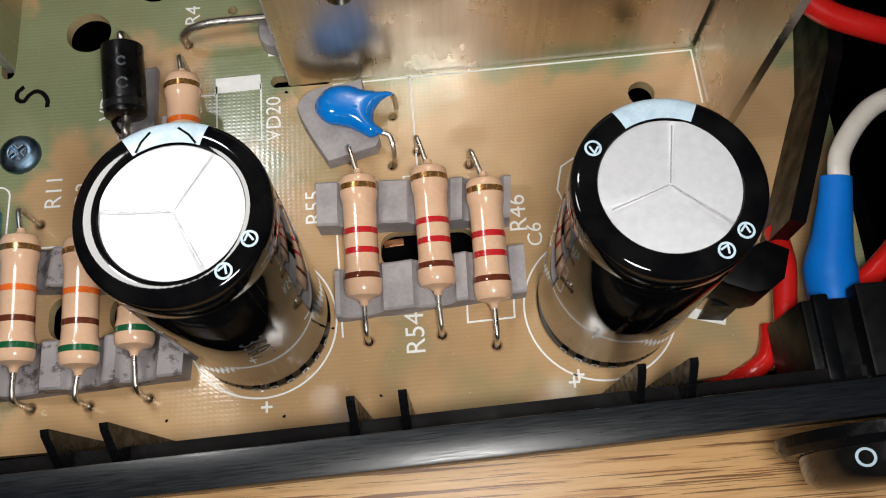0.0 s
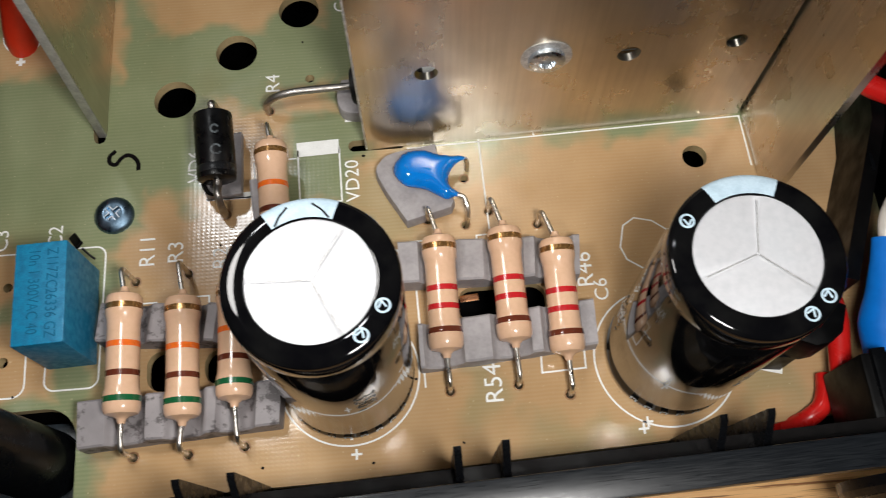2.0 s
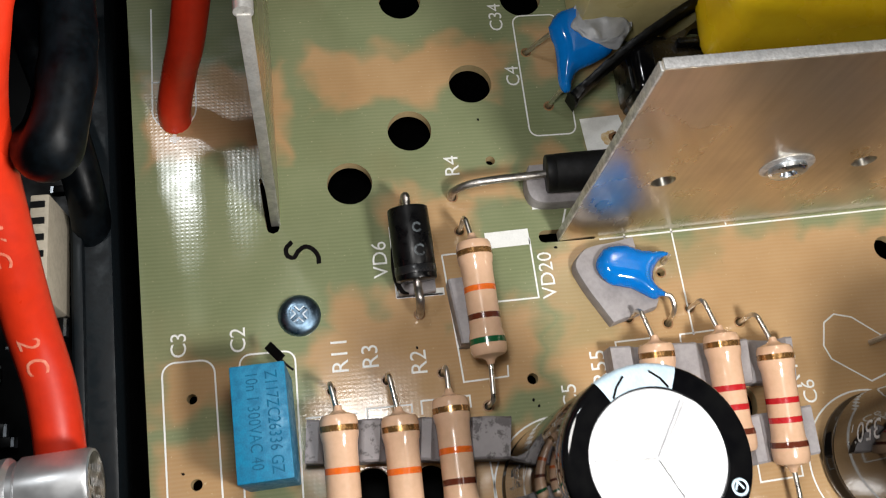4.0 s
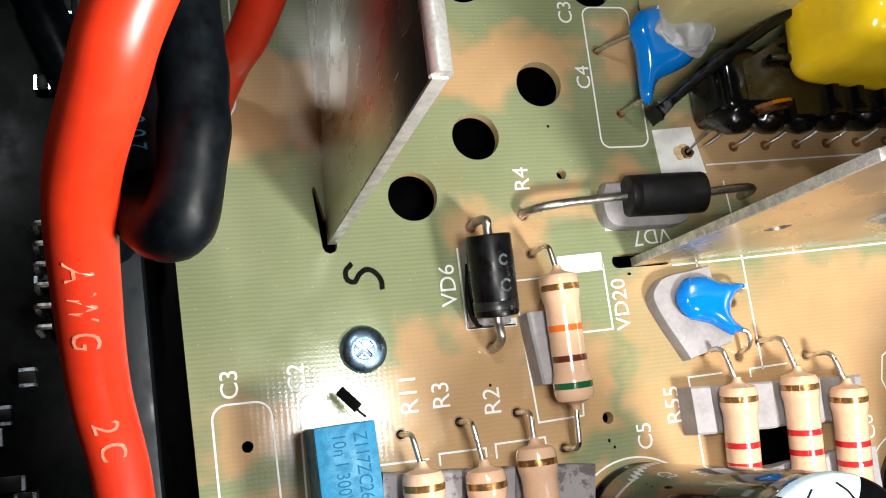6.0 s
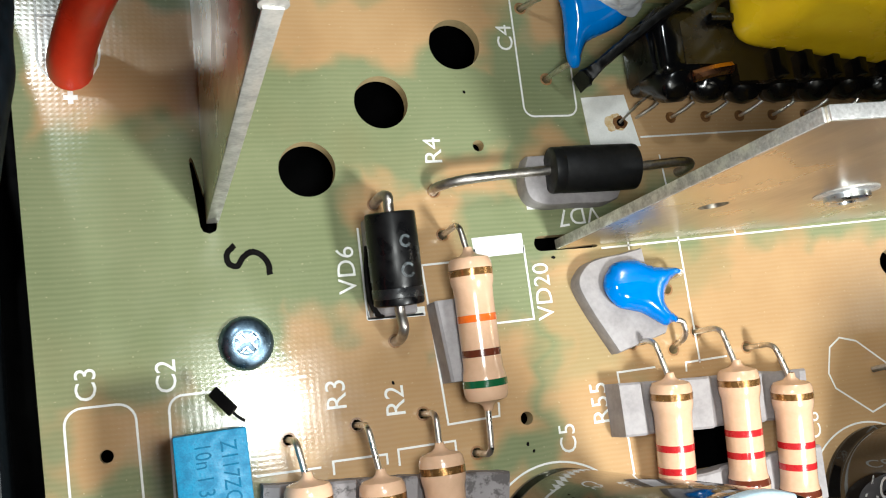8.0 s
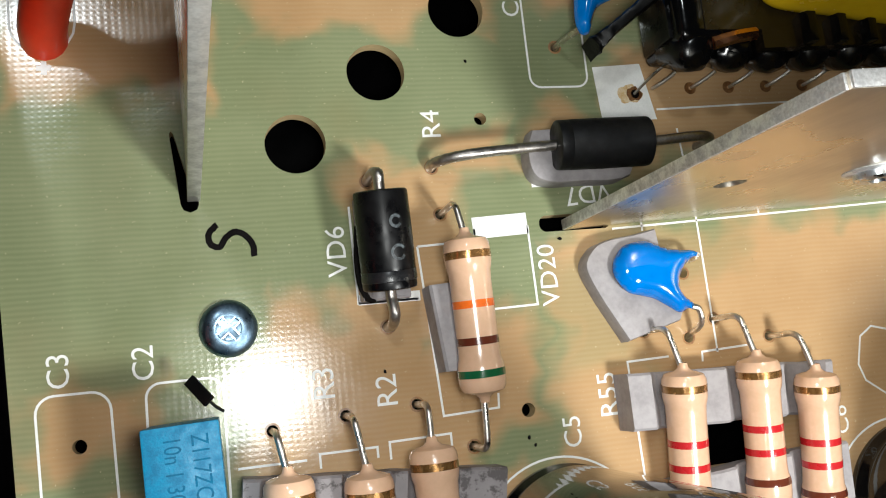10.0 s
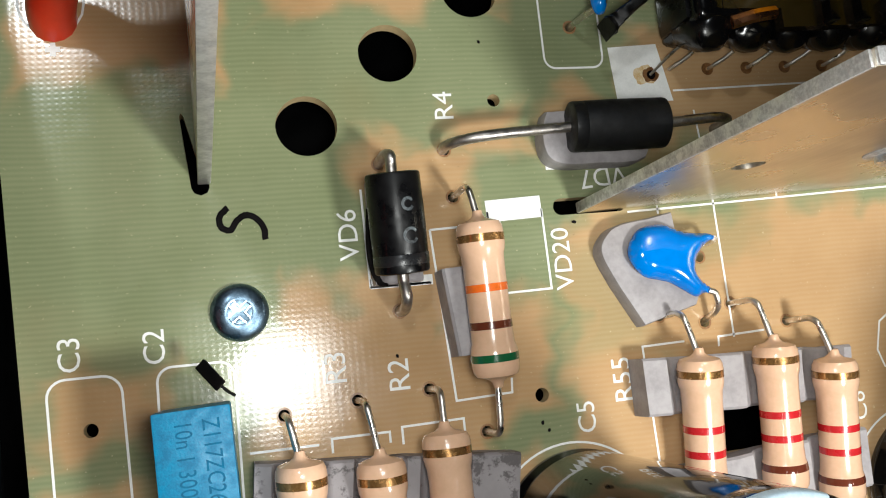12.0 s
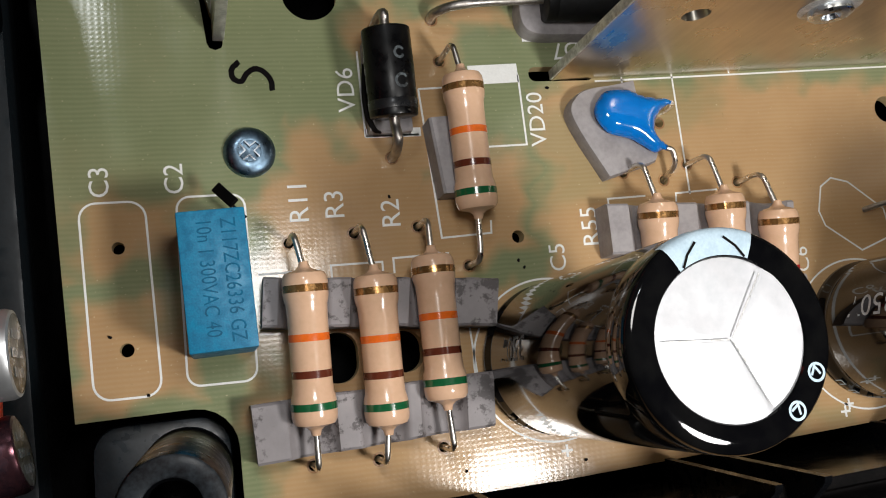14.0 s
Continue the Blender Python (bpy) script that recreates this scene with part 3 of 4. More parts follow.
part("sheared_rim", box((0.3, 1.09, 43.2), (-15.72, 63.53, ZS + 21.8), 0.14), SHEET_EDGE, heat_sink)
heat_sink.matrix_world = Matrix.Translation((0.0366, 0.0632, -0.0016)) @ Matrix.Rotation(radians(1.7), 4, "Z") @ Matrix.Translation((-0.0366, -0.0630, 0))


def pan_screw(name, place, r, material, label, rot=None, recess_turn=40.0):
    screw = thing(name, place, label, "screw")
    if rot:
        screw.matrix_world = Matrix.Translation(Vector(place) * MM) @ rot
    head = lathe([(0.05, 0.15), (0.4 * r, 0.15), (0.42 * r, 1.0), (0.5 * r, 1.04), (0.8 * r, 0.82), (0.95 * r, 0.5), (r, 0.2), (r, 0.0)][::-1], 40)
    part("head", head, material, screw)
    wide, reach = 0.12 * r, 0.46 * r
    for k in range(4):
        arc = [(reach * math.cos(radians(a)), reach * math.sin(radians(a))) for a in (14, 30, 45, 60, 76)]
        corner = prism([(wide, wide)] + arc, 0.2, 1.0, bevel=0.05)
        turned = Matrix.Rotation(radians(90 * k + recess_turn), 4, "Z")
        part("head_quarter", moved(corner, turned), material, screw)
        worn = strip([(arc[0][0], arc[0][1]), (wide, wide), (arc[-1][0], arc[-1][1])], 0.14 * r / 2.65, 1.012)
        part("cross_edge", moved(worn, turned), STEEL, screw, "bright worn edge of the cross recess")
    part("recess_floor", lathe([(0.44 * r, 0.42), (0.02, 0.36)], 20), DARK_STEEL, screw)
    return screw


pan_screw("board_screw", (-49.75, 54.6, 0.0), 2.65, DARK_STEEL, "blued cross-head screw holding the board")
rivet = thing("rivet_screw", (7.2, 62.55, 18.8), "flat silver screw head with washer on the heat sink", "screw")
part("washer", moved(lathe([(0.05, 0), (3.1, 0), (3.1, 0.4), (2.4, 0.55), (0.05, 0.55)], 36), at(0, 0, 0, 90)), SHEET_EDGE, rivet)
part("head", moved(lathe([(2.2, 0.5), (2.2, 1.1), (1.9, 1.3), (1.0, 1.3), (0.8, 0.8), (0.05, 0.8)], 36), at(0, 0, 0, 90)), STEEL, rivet)

shield = thing("shield_sheet", (0, 0, -1.6), "tall thin shiny metal sheet standing in a board slot", "metal sheet")
part("sheet", box((1.15, 44, 46), (-52.1, 89.0, ZS + 22.4), 0.1), METAL, shield)
part("sheared_rim", box((1.2, 0.3, 45.4), (-52.1, 66.9, ZS + 22.4), 0.1), BRIGHT_EDGE, shield)
part("rolled_top", moved(lathe([(0.05, 0), (0.85, 0), (0.85, 44), (0.05, 44)], 16), at(-52.1, 66.9, ZS + 45.3, -90)), BRIGHT_EDGE, shield)
shield.matrix_world = Matrix.Translation((-0.0523, 0.0667, -0.0016)) @ Euler((radians(-1.6), radians(2.2), 0)).to_matrix().to_4x4() @ Matrix.Translation((0.0523, -0.0667, 0))


# ---- resistors ----
def resistor(top, low, hole_top, hole_low, bands, label, group):
    """A dumbbell-shaped resistor from its two body ends and its two lead holes."""
    a, b = Vector(low), Vector(top)
    mid = (a + b) / 2
    ob = thing("resistor", (mid.x, mid.y, 0), label, "resistor", group)
    a, b = a - Vector((mid.x, mid.y, 0)), b - Vector((mid.x, mid.y, 0))
    length = (b - a).length
    turn = (b - a).to_track_quat("Z", "Y").to_matrix().to_4x4()
    m = Matrix.Translation(a) @ turn
    L = length
    profile = [(0.42, -0.9), (0.55, -0.4), (0.9, -0.1), (1.45, 0.05), (1.92, 0.22), (2.13, 0.6), (2.2, 1.1), (2.2, 2.3), (2.12, 2.8), (2.0, 3.2), (1.95, 4.2),
               (1.95, L - 4.2), (2.0, L - 3.2), (2.12, L - 2.8), (2.2, L - 2.3), (2.2, L - 1.1), (2.13, L - 0.6), (1.92, L - 0.22), (1.45, L - 0.05), (0.9, L + 0.1), (0.55, L + 0.4), (0.42, L + 0.9)]
    part("body", lathe(profile, 28, m), BEIGE, ob)

    def radius(z):
        return float(np.interp(z, [q[1] for q in profile], [q[0] for q in profile])) + 0.025

    for share, mat in bands:
        z = L * (1 - share)
        ringed = [(radius(z - 0.34) - 0.04, z - 0.36)] + [(radius(z + d), z + d) for d in (-0.34, -0.17, 0.0, 0.17, 0.34)] + [(radius(z + 0.34) - 0.04, z + 0.36)]
        part("colour_band", lathe(ringed, 28, m), mat, ob, mat.name.replace("_", " "))
    off = Vector((mid.x, mid.y, 0))
    for end, hole, way in ((b, hole_top, 1), (a, hole_low, -1)):
        h = Vector((*hole, 0)) - off
        d = (b - a).normalized() * way
        corner = Vector((h.x, h.y, end.z - 0.1))
        run = corner - end
        reach = max(0.6, run.length - 1.1)
        near = end + run.normalized() * reach
        part("lead", tube([end, end + run * 0.35, near, corner.lerp(near, 0.35) - Vector((0, 0, 0.22)), Vector((h.x, h.y, end.z - 1.25)), Vector((h.x, h.y, end.z * 0.4)), Vector((h.x, h.y, -1.8))], 0.31, 10, 6), LEAD, ob)
    return ob


LOWER = [(0.115, GOLD), (0.43, ORANGE), (0.665, BROWN), (0.87, GREEN)]
MIDDLE = [(0.105, GOLD), (0.47, RED), (0.63, RED), (0.83, BROWN)]
resistor((-45.8, 41.2, 6.0), (-45.8, 26.5, 4.9), (-46.5, 44.9), (-45.8, 22.4), LOWER, "beige resistor with gold, orange, brown, green bands on grey rubber", "resistors on the long rubber pads")
resistor((-38.9, 40.5, 5.3), (-38.8, 25.7, 4.5), (-39.7, 45.5), (-39.2, 22.2), LOWER, "beige resistor with gold, orange, brown, green bands on grey rubber", "resistors on the long rubber pads")
resistor((-32.8, 42.1, 4.7), (-32.7, 27.4, 4.6), (-32.8, 45.8), (-32.4, 22.6), LOWER, "beige resistor with gold, orange, brown, green bands on grey rubber", "resistors on the long rubber pads")
resistor((-27.9, 60.7, 5.8), (-27.4, 46.3, 4.7), (-28.5, 64.1), (-27.6, 41.2), LOWER, "lone beige resistor with gold, orange, brown, green bands", "")
resistor((-7.1, 46.1, 4.9), (-7.2, 31.7, 2.9), (-8.2, 50.5), (-7.1, 27.3), MIDDLE, "beige resistor with gold, two red and a brown band", "resistors between the large capacitors")
resistor((1.2, 46.6, 4.9), (1.3, 32.2, 3.2), (0.0, 51.1), (1.4, 27.4), MIDDLE, "beige resistor with gold, two red and a brown band", "resistors between the large capacitors")
resistor((7.6, 44.5, 5.0), (7.6, 30.2, 2.9), (6.3, 48.7), (7.6, 25.7), MIDDLE, "beige resistor with gold, two red and a brown band", "resistors between the large capacitors")


def rubber_pad(outline, height, label, grooves=(), material=RUBBER, lean=0.0):
    """A grey pad whose top dips where a part lies in it."""
    xs = [q[0] for q in outline]
    cx, cy = sum(xs) / len(xs), sum(q[1] for q in outline) / len(outline)
    pad = thing("rubber_pad", (cx, cy, 0), label, "rubber pad")
    (x0, y0), (x1, y1), (x2, y2), (x3, y3) = outline
    n = 84
    bm = bmesh.new()
    grid = []
    for i in range(n + 1):
        u = i / n
        a = Vector((x0 + (x1 - x0) * u - cx, y0 + (y1 - y0) * u - cy, 0))
        b = Vector((x3 + (x2 - x3) * u - cx, y3 + (y2 - y3) * u - cy, 0))
        dip = 0.0
        for gx, gr in grooves:
            away = abs((a.x + b.x) / 2 + cx - gx)
            if away < gr:
                dip = max(dip, 1.3 * math.sqrt(1 - (away / gr) ** 2))
        z = height - dip + 0.08 * noise.noise(Vector((a.x * 0.6, cy, 0)))
        wig = 0.12 * noise.noise(Vector((a.x * 0.4, cy, 3)))
        e = (b - a).normalized() * 0.25
        grid.append([bm.verts.new(a + Vector((0, wig, 0.02))), bm.verts.new(a + Vector((0, wig + lean, z - 0.25))), bm.verts.new(a + e + Vector((0, wig + lean, z))),
                     bm.verts.new(b - e + Vector((0, wig, z))), bm.verts.new(b + Vector((0, wig, z - 0.25))), bm.verts.new(b + Vector((0, wig, 0.02)))])
    for lo, hi in zip(grid, grid[1:]):
        for k in range(5):
            bm.faces.new((lo[k], hi[k], hi[k + 1], lo[k + 1]))
    bm.faces.new(grid[0])
    bm.faces.new(grid[-1][::-1])
    bmesh.ops.recalc_face_normals(bm, faces=bm.faces)
    part("pad", bm, material, pad)
    return pad


rubber_pad([(-50.0, 36.3), (-26.4, 34.4), (-25.6, 39.3), (-49.5, 41.2)], 3.6, "smudged grey rubber pad under three resistors", [(-45.8, 2.3), (-38.9, 2.3), (-32.9, 2.3)], SMUDGED)
rubber_pad([(-51.3, 23.3), (-27.7, 24.4), (-27.3, 29.9), (-51.6, 29.0)], 3.6, "smudged grey rubber pad under three resistors", [(-45.8, 2.3), (-38.9, 2.3), (-32.8, 2.3)], SMUDGED)
rubber_pad([(-12.3, 40.9), (10.4, 40.2), (11.0, 45.6), (-12.3, 46.5)], 3.4, "grey rubber pad under resistors between two capacitors", [(-7.3, 2.4), (1.0, 2.4), (7.4, 2.4)])
rubber_pad([(-10.5, 29.8), (11.5, 31.2), (11.7, 37.1), (-10.5, 35.5)], 2.8, "grey rubber pad under resistors between two capacitors", [(-7.4, 2.4), (1.0, 2.4), (7.3, 2.4)])
rubber_pad([(-31.2, 56.8), (-30.4, 48.6), (-27.2, 48.6), (-27.2, 57.0)], 3.4, "narrow grey rubber pad beside a resistor", [])
rubber_pad([(-37.3, 55.9), (-32.6, 56.0), (-32.6, 65.2), (-37.2, 65.9)], 2.2, "grey rubber pad under a black diode", [(-34.6, 2.4)])
soft_pad = thing("rubber_pad", (-14.0, 69.2, 0), "round-ended grey rubber pad under a dull black diode", "rubber pad")
loop_line = smooth_path([(x, y, 0) for x, y in ((-4.6, 2.6), (-1.0, 2.6), (5.4, 1.8), (5.6, -2.6), (0.0, -3.0), (-3.4, -2.9), (-5.0, -1.9), (-5.3, 0.5), (-4.6, 2.6))], 4)[:-1]
part("pad", prism([(q.x, q.y) for q in loop_line], 0.02, 2.4, bevel=0.45), RUBBER, soft_pad)
wedge = thing("rubber_wedge", (0, 0, 0), "grey rubber wedge propping a blue disc capacitor", "rubber wedge")
curve = [(q.x, q.y) for q in smooth_path([(-10.9, 49.6, 0), (-12.0, 51.6, 0), (-13.6, 54.6, 0), (-14.6, 57.4, 0), (-13.6, 59.2, 0), (-12.0, 60.0, 0), (-9.0, 60.4, 0)], 5)]
part("wedge_block", prism(curve + [(-6.3, 60.9), (-5.9, 57.0), (-4.4, 52.2), (-4.9, 51.2)], 0.02, 2.2, bevel=0.6), RUBBER, wedge)


# ---- diodes ----
def diode(a, b, hole_a, hole_b, radius, material, label):
    a, b = Vector(a), Vector(b)
    mid = (a + b) / 2
    off = Vector((mid.x, mid.y, 0))
    ob = thing("diode", (mid.x, mid.y, 0), label, "diode")
    L = (b - a).length
    m = Matrix.Translation(a - off) @ (b - a).to_track_quat("Z", "Y").to_matrix().to_4x4()
    part("body", lathe([(0.05, 0), (radius - 0.2, 0), (radius - 0.05, 0.1), (radius, 0.3), (radius, 1.15), (radius - 0.04, 1.25), (radius + 0.02, 1.4), (radius + 0.05, L / 2), (radius, L - 0.3), (radius - 0.05, L - 0.1), (radius - 0.2, L), (0.05, L)], 36, m), material, ob)
    for end, hole, way in ((a, hole_a, -1), (b, hole_b, 1)):
        h = Vector((*hole, 0)) - off
        e, d = end - off, (b - a).normalized() * way
        far = Vector((h.x, h.y, e.z)) - e
        part("lead", tube([e - d, e + d * 0.8, e + far * 0.72 + Vector((0, 0, 0.15)), Vector((h.x, h.y, e.z * 0.55)), Vector((h.x, h.y, -1.5))], 0.52, 12, 8), THICK_LEAD, ob)
    return ob


vd6 = diode((-35.1, 56.6, 4.3), (-35.5, 65.6, 5.8), (-34.9, 53.4), (-35.6, 67.8), 2.52, DIODE, "glossy black axial diode with thick leads")
AXIS = Vector((-0.4, 9.0, 1.5))
VD6_AT = Matrix.Translation((0.2, -4.5, 4.3)) @ AXIS.to_track_quat("Z", "Y").to_matrix().to_4x4()
part("cathode_band", lathe([(2.53, 0.75), (2.58, 0.8), (2.58, 1.7), (2.54, 1.75)], 36, VD6_AT), BAND_GREY, vd6, "grey polarity band")
UP_VD6 = VD6_AT.to_3x3().inverted() @ Vector((0.25, 0, 1))
for along, size in ((3.4, 0.62), (6.2, 0.5)):
    mark = ring(0, 0, size, 0.26, 30, 330, steps=18, z=0)
    for v in mark.verts:
        a = math.atan2(UP_VD6.y, UP_VD6.x) + v.co.x / 2.6
        v.co = VD6_AT @ Vector((2.62 * math.cos(a), 2.62 * math.sin(a), along + v.co.y))
    part("printed_mark", mark, PRINT_DIM, vd6, "worn grey print")
diode((-17.0, 69.6, 4.0), (-7.4, 69.4, 5.0), (-28.9, 68.9), (0.9, 69.8), 2.5, DIODE_DULL, "dull black axial diode with a long thick lead")


# ---- capacitors ----
def wrapped(bm, radius, angle, z):
    """Wraps flat letters round an upright can: x runs round it, y up."""
    for v in bm.verts:
        a = radians(angle) + v.co.x / radius
        v.co = Vector((radius * math.cos(a), radius * math.sin(a), z + v.co.y))
    return bm


def can(x, y, height, vent_turn, marks, label):
    ob = thing("electrolytic_capacitor", (x, y, 0), label, "capacitor", "large upright capacitors")
    r = 8.1
    part("sleeve", lathe([(6.9, 0.2), (7.8, 0.25), (r, 0.8), (r, 1.6), (r - 0.35, 2.2), (r - 0.35, 3.0), (r, 3.8), (r, height - 4.2), (r - 0.1, height - 3.7), (r - 0.1, height - 3.3), (r, height - 2.8), (r, height - 1.0), (r - 0.06, height - 0.5),
                          (r - 0.2, height - 0.24), (r - 0.55, height - 0.08), (r - 1.25, height), (6.2, height - 0.04), (5.95, height - 0.1), (5.85, height - 0.25)], 72), SLEEVE, ob)
    disc = lathe([(5.95, height - 0.3), (5.7, height - 0.3), (4.0, height - 0.3), (2.0, height - 0.3), (0.02, height - 0.3)], 144)
    for v in disc.verts:
        away = math.hypot(v.co.x, v.co.y)
        if away > 0.1:
            share = ((math.degrees(math.atan2(v.co.y, v.co.x)) - vent_turn) % 120) / 120
            v.co.z += 0.28 * min(1, away / 5.7) * (share - 0.5) * min(1, (1 - share) * 12)
    top = part("lid", disc, ALU, ob, "white-silver aluminium lid with a scored vent")
    for k in range(3):
        a = radians(vent_turn + 120 * k)
        groove = box((5.2, 0.10, 0.05), (2.75, 0, height - 0.1), 0.0)
        part("vent_score", moved(groove, Matrix.Rotation(a, 4, "Z")), SHEET_EDGE, top)
    # Printed patch and ring marks on the shoulder.
    for a0, a1, r0, r1 in ((marks[0] - 27, marks[0] + 27, 6.0, 7.75),):
        patch = bmesh.new()
        rows = []
        for k in range(13):
            a = radians(a0 + (a1 - a0) * k / 12)
            rows.append([patch.verts.new((q * math.cos(a), q * math.sin(a), zz)) for q, zz in ((r0, height - 0.05), (r - 1.25, height + 0.025), (r - 0.54, height - 0.055), (r - 0.18, height - 0.215), (r - 0.04, height - 0.49), (r + 0.02, height - 1.2))])
        for lo, hi in zip(rows, rows[1:]):
            for k in range(5):
                patch.faces.new((lo[k], lo[k + 1], hi[k + 1], hi[k]))
        part("printed_patch", patch, PRINT, ob, "pale blue print on the shoulder")
    for way in (-1, 1) if x < 0 else ():
        ends = [(radius * math.cos(radians(marks[0] + way * off)), radius * math.sin(radians(marks[0] + way * off))) for off, radius in ((24, 6.05), (17, 6.7), (9, 7.3))]
        part("printed_stroke", strip(ends, 0.2, height + 0.045), MARKER, ob, "black line on the print")
    for a in marks[1:]:
        c = radians(a)
        ringm = moved(ring(0, 0, 0.62, 0.2, steps=20, z=0), Matrix.Translation((6.9 * math.cos(c), 6.9 * math.sin(c), height + 0.045)) @ Matrix.Rotation(c, 4, "Z"))
        part("printed_mark", ringm, PRINT, ob, "pale blue ring print")
        part("printed_mark", moved(strip([(-0.3, -0.35), (-0.3, 0.35), (0.35, 0.0)], 0.18, 0), Matrix.Translation((6.9 * math.cos(c), 6.9 * math.sin(c), height + 0.05)) @ Matrix.Rotation(c, 4, "Z")), PRINT, ob, "pale blue print")
    # Faint lettering that runs down the sleeve.
    for angle, z, size in ((160 if x > 0 else 170, 10.5, 3.4), (292, height * 0.5, 3.4)):
        part("printed_text", wrapped(moved(letters("350V", size), at(0, 0, 0, 0, 0, -90)), r + 0.02, angle, z), PRINT_MID if x > 0 else PRINT_DIM, ob, "faded print")
    for k in range(9):
        c = 225 + 14 * k
        part("printed_mark", wrapped(moved(strip([(-0.35, -0.5), (-0.35, 0.5), (0.35, 0.5), (0.35, -0.5)], 0.2, 0), Matrix.Identity(4)), r + 0.02, c, 1.25), PRINT, ob, "small pale print near the base")
    return ob


can(-19.4, 30.5, 35.2, 57, (96, -25, -52), "tall black electrolytic capacitor with scored silver lid")
can(20.7, 30.0, 34.2, 80, (92, -40, -60, 148), "tall black electrolytic capacitor with scored silver lid")

box_cap = thing("box_capacitor", (-53.9, 40.4, 0), "small blue plastic box capacitor with pressed marking", "capacitor", turn=2.0)
part("shell", box((6.0, 12.6, 10.7), (0, 0, 5.75), 0.22), BOX_BLUE, box_cap)
part("resin_base", box((5.4, 12.0, 0.5), (0, 0, 0.35)), BOX_RESIN, box_cap)
for text, row_x, row_y in (("Z117ZC26336 GZ", 1.35, -0.1), ("10n 1 300VAC 40", -0.75, 0.2)):
    line = letters(text, 1.9)
    for v in line.verts:
        v.co.x *= 0.76
    part("pressed_text", moved(line, at(row_x, row_y, 11.115, 0, 0, -90)), BOX_MARK, box_cap, "pressed marking")
for y in (5.0, -5.0):
    part("lead", tube([(0.3, y, 0.5), (0.3, y, 0.0), (0.3, y, -1.6)], 0.35, 8, 2), LEAD, box_cap)


def disc_cap(place, turn, thick, outline, leads, label):
    """A dipped disc: the outline puffed on both sides, rounder where it is wide, thin on its two legs."""
    ob = thing("disc_capacitor", place, label, "capacitor", turn=turn)
    rim = [Vector((q.x, q.y)) for q in smooth_path([(x, y, 0) for x, y in outline] + [(*outline[0], 0)], 7)[:-1]]
    n = len(rim)

    def inset(p):
        best = 1e9
        for k in range(n):
            a, d = rim[k], rim[(k + 1) % n] - rim[k]
            u = max(0.0, min(1.0, (p - a).dot(d) / max(d.length_squared, 1e-9)))
            best = min(best, (a + d * u - p).length)
        return best

    def inside(p):
        odd = False
        for k in range(n):
            a, b = rim[k], rim[(k + 1) % n]
            if (a.y > p.y) != (b.y > p.y) and p.x < a.x + (p.y - a.y) / (b.y - a.y) * (b.x - a.x):
                odd = not odd
        return odd

    step, points = 0.3, list(rim)
    depth = [0.0] * n
    x0, x1, y0, y1 = min(q.x for q in rim), max(q.x for q in rim), min(q.y for q in rim), max(q.y for q in rim)
    for j in range(int((y1 - y0) / step) + 1):
        for i in range(int((x1 - x0) / step) + 1):
            p = Vector((x0 + step * (i + 0.5 * (j % 2)), y0 + step * j))
            if inside(p) and inset(p) > 0.12:
                points.append(p)
                depth.append(inset(p))
    verts, _, tris, _, _, _ = geometry.delaunay_2d_cdt(points, [], [list(range(n))], 1, 1e-5)
    reach = 2.3
    bm = bmesh.new()
    sheets = []
    for way in (1, -1):
        row = []
        for k, p in enumerate(verts):
            d = min(1.0, (depth[k] if k < len(depth) else 0.0) / reach)
            row.append(sheets[0][k] if way < 0 and k < n else bm.verts.new((p.x, p.y, way * thick * math.sqrt(1 - (1 - d) ** 2))))
        sheets.append(row)
    for tri in tris:
        bm.faces.new([sheets[0][k] for k in tri])
        low = [sheets[1][k] for k in tri][::-1]
        if any(k >= n for k in tri):
            bm.faces.new(low)
    loose = [v for v in bm.verts if v.co.z != 0.0]
    for _ in range(5):
        bmesh.ops.smooth_vert(bm, verts=loose, factor=0.5, use_axis_x=False, use_axis_y=False, use_axis_z=True)
    bmesh.ops.recalc_face_normals(bm, faces=bm.faces)
    part("body", bm, BLUE, ob, sharp=2.6)
    for path in leads:
        part("lead", tube(path, 0.32, 8, 6), LEAD, ob)
    return ob


disc_cap((-7.7, 56.0, 3.0), 0, 1.25,
         [(-4.2, 1.9), (-2.9, 3.2), (-0.4, 3.5), (1.4, 2.75), (3.2, 2.35), (4.6, 2.2), (5.5, 1.65), (4.6, 1.5), (3.5, 0.7), (2.75, -0.6), (2.8, -2.0), (4.0, -3.35), (3.9, -3.75), (3.2, -3.7), (2.2, -4.0), (0.9, -3.2), (-0.4, -2.4), (-1.7, -2.0), (-3.1, -1.55), (-4.1, -0.4), (-4.5, 0.8)],
         [[(5.1, 1.7, 0.0), (5.3, 1.6, -0.5), (5.4, 1.5, -1.6), (5.4, 1.5, -3.8)], [(3.7, -3.5, 0.0), (4.5, -3.9, -0.1), (4.9, -5.4, -0.9), (4.7, -6.6, -4.0)]],
         "glossy blue dipped disc capacitor lying on grey rubber")
second = disc_cap((-8.8, 87.6, 4.6), 0, 1.5,
         [(-4.7, 3.4), (-3.0, 5.6), (0.8, 6.4), (4.0, 4.6), (4.6, 1.4), (3.4, -1.0), (1.0, -2.4), (-1.7, -3.6), (-2.6, -5.0), (-3.2, -6.5), (-4.2, -6.6), (-4.6, -5.0), (-4.4, -2.6), (-4.3, 0.2), (-4.6, 1.6)],
         [[(-3.9, -6.0, 0), (-4.6, -6.1, -1.5), (-5.2, -6.2, -4.8)], [(-4.2, 2.6, 0), (-5.6, 2.5, -2), (-7.2, 2.4, -4.8)]],
         "blue dipped disc capacitor smeared with grey sealant")
sealant = bmesh.new()
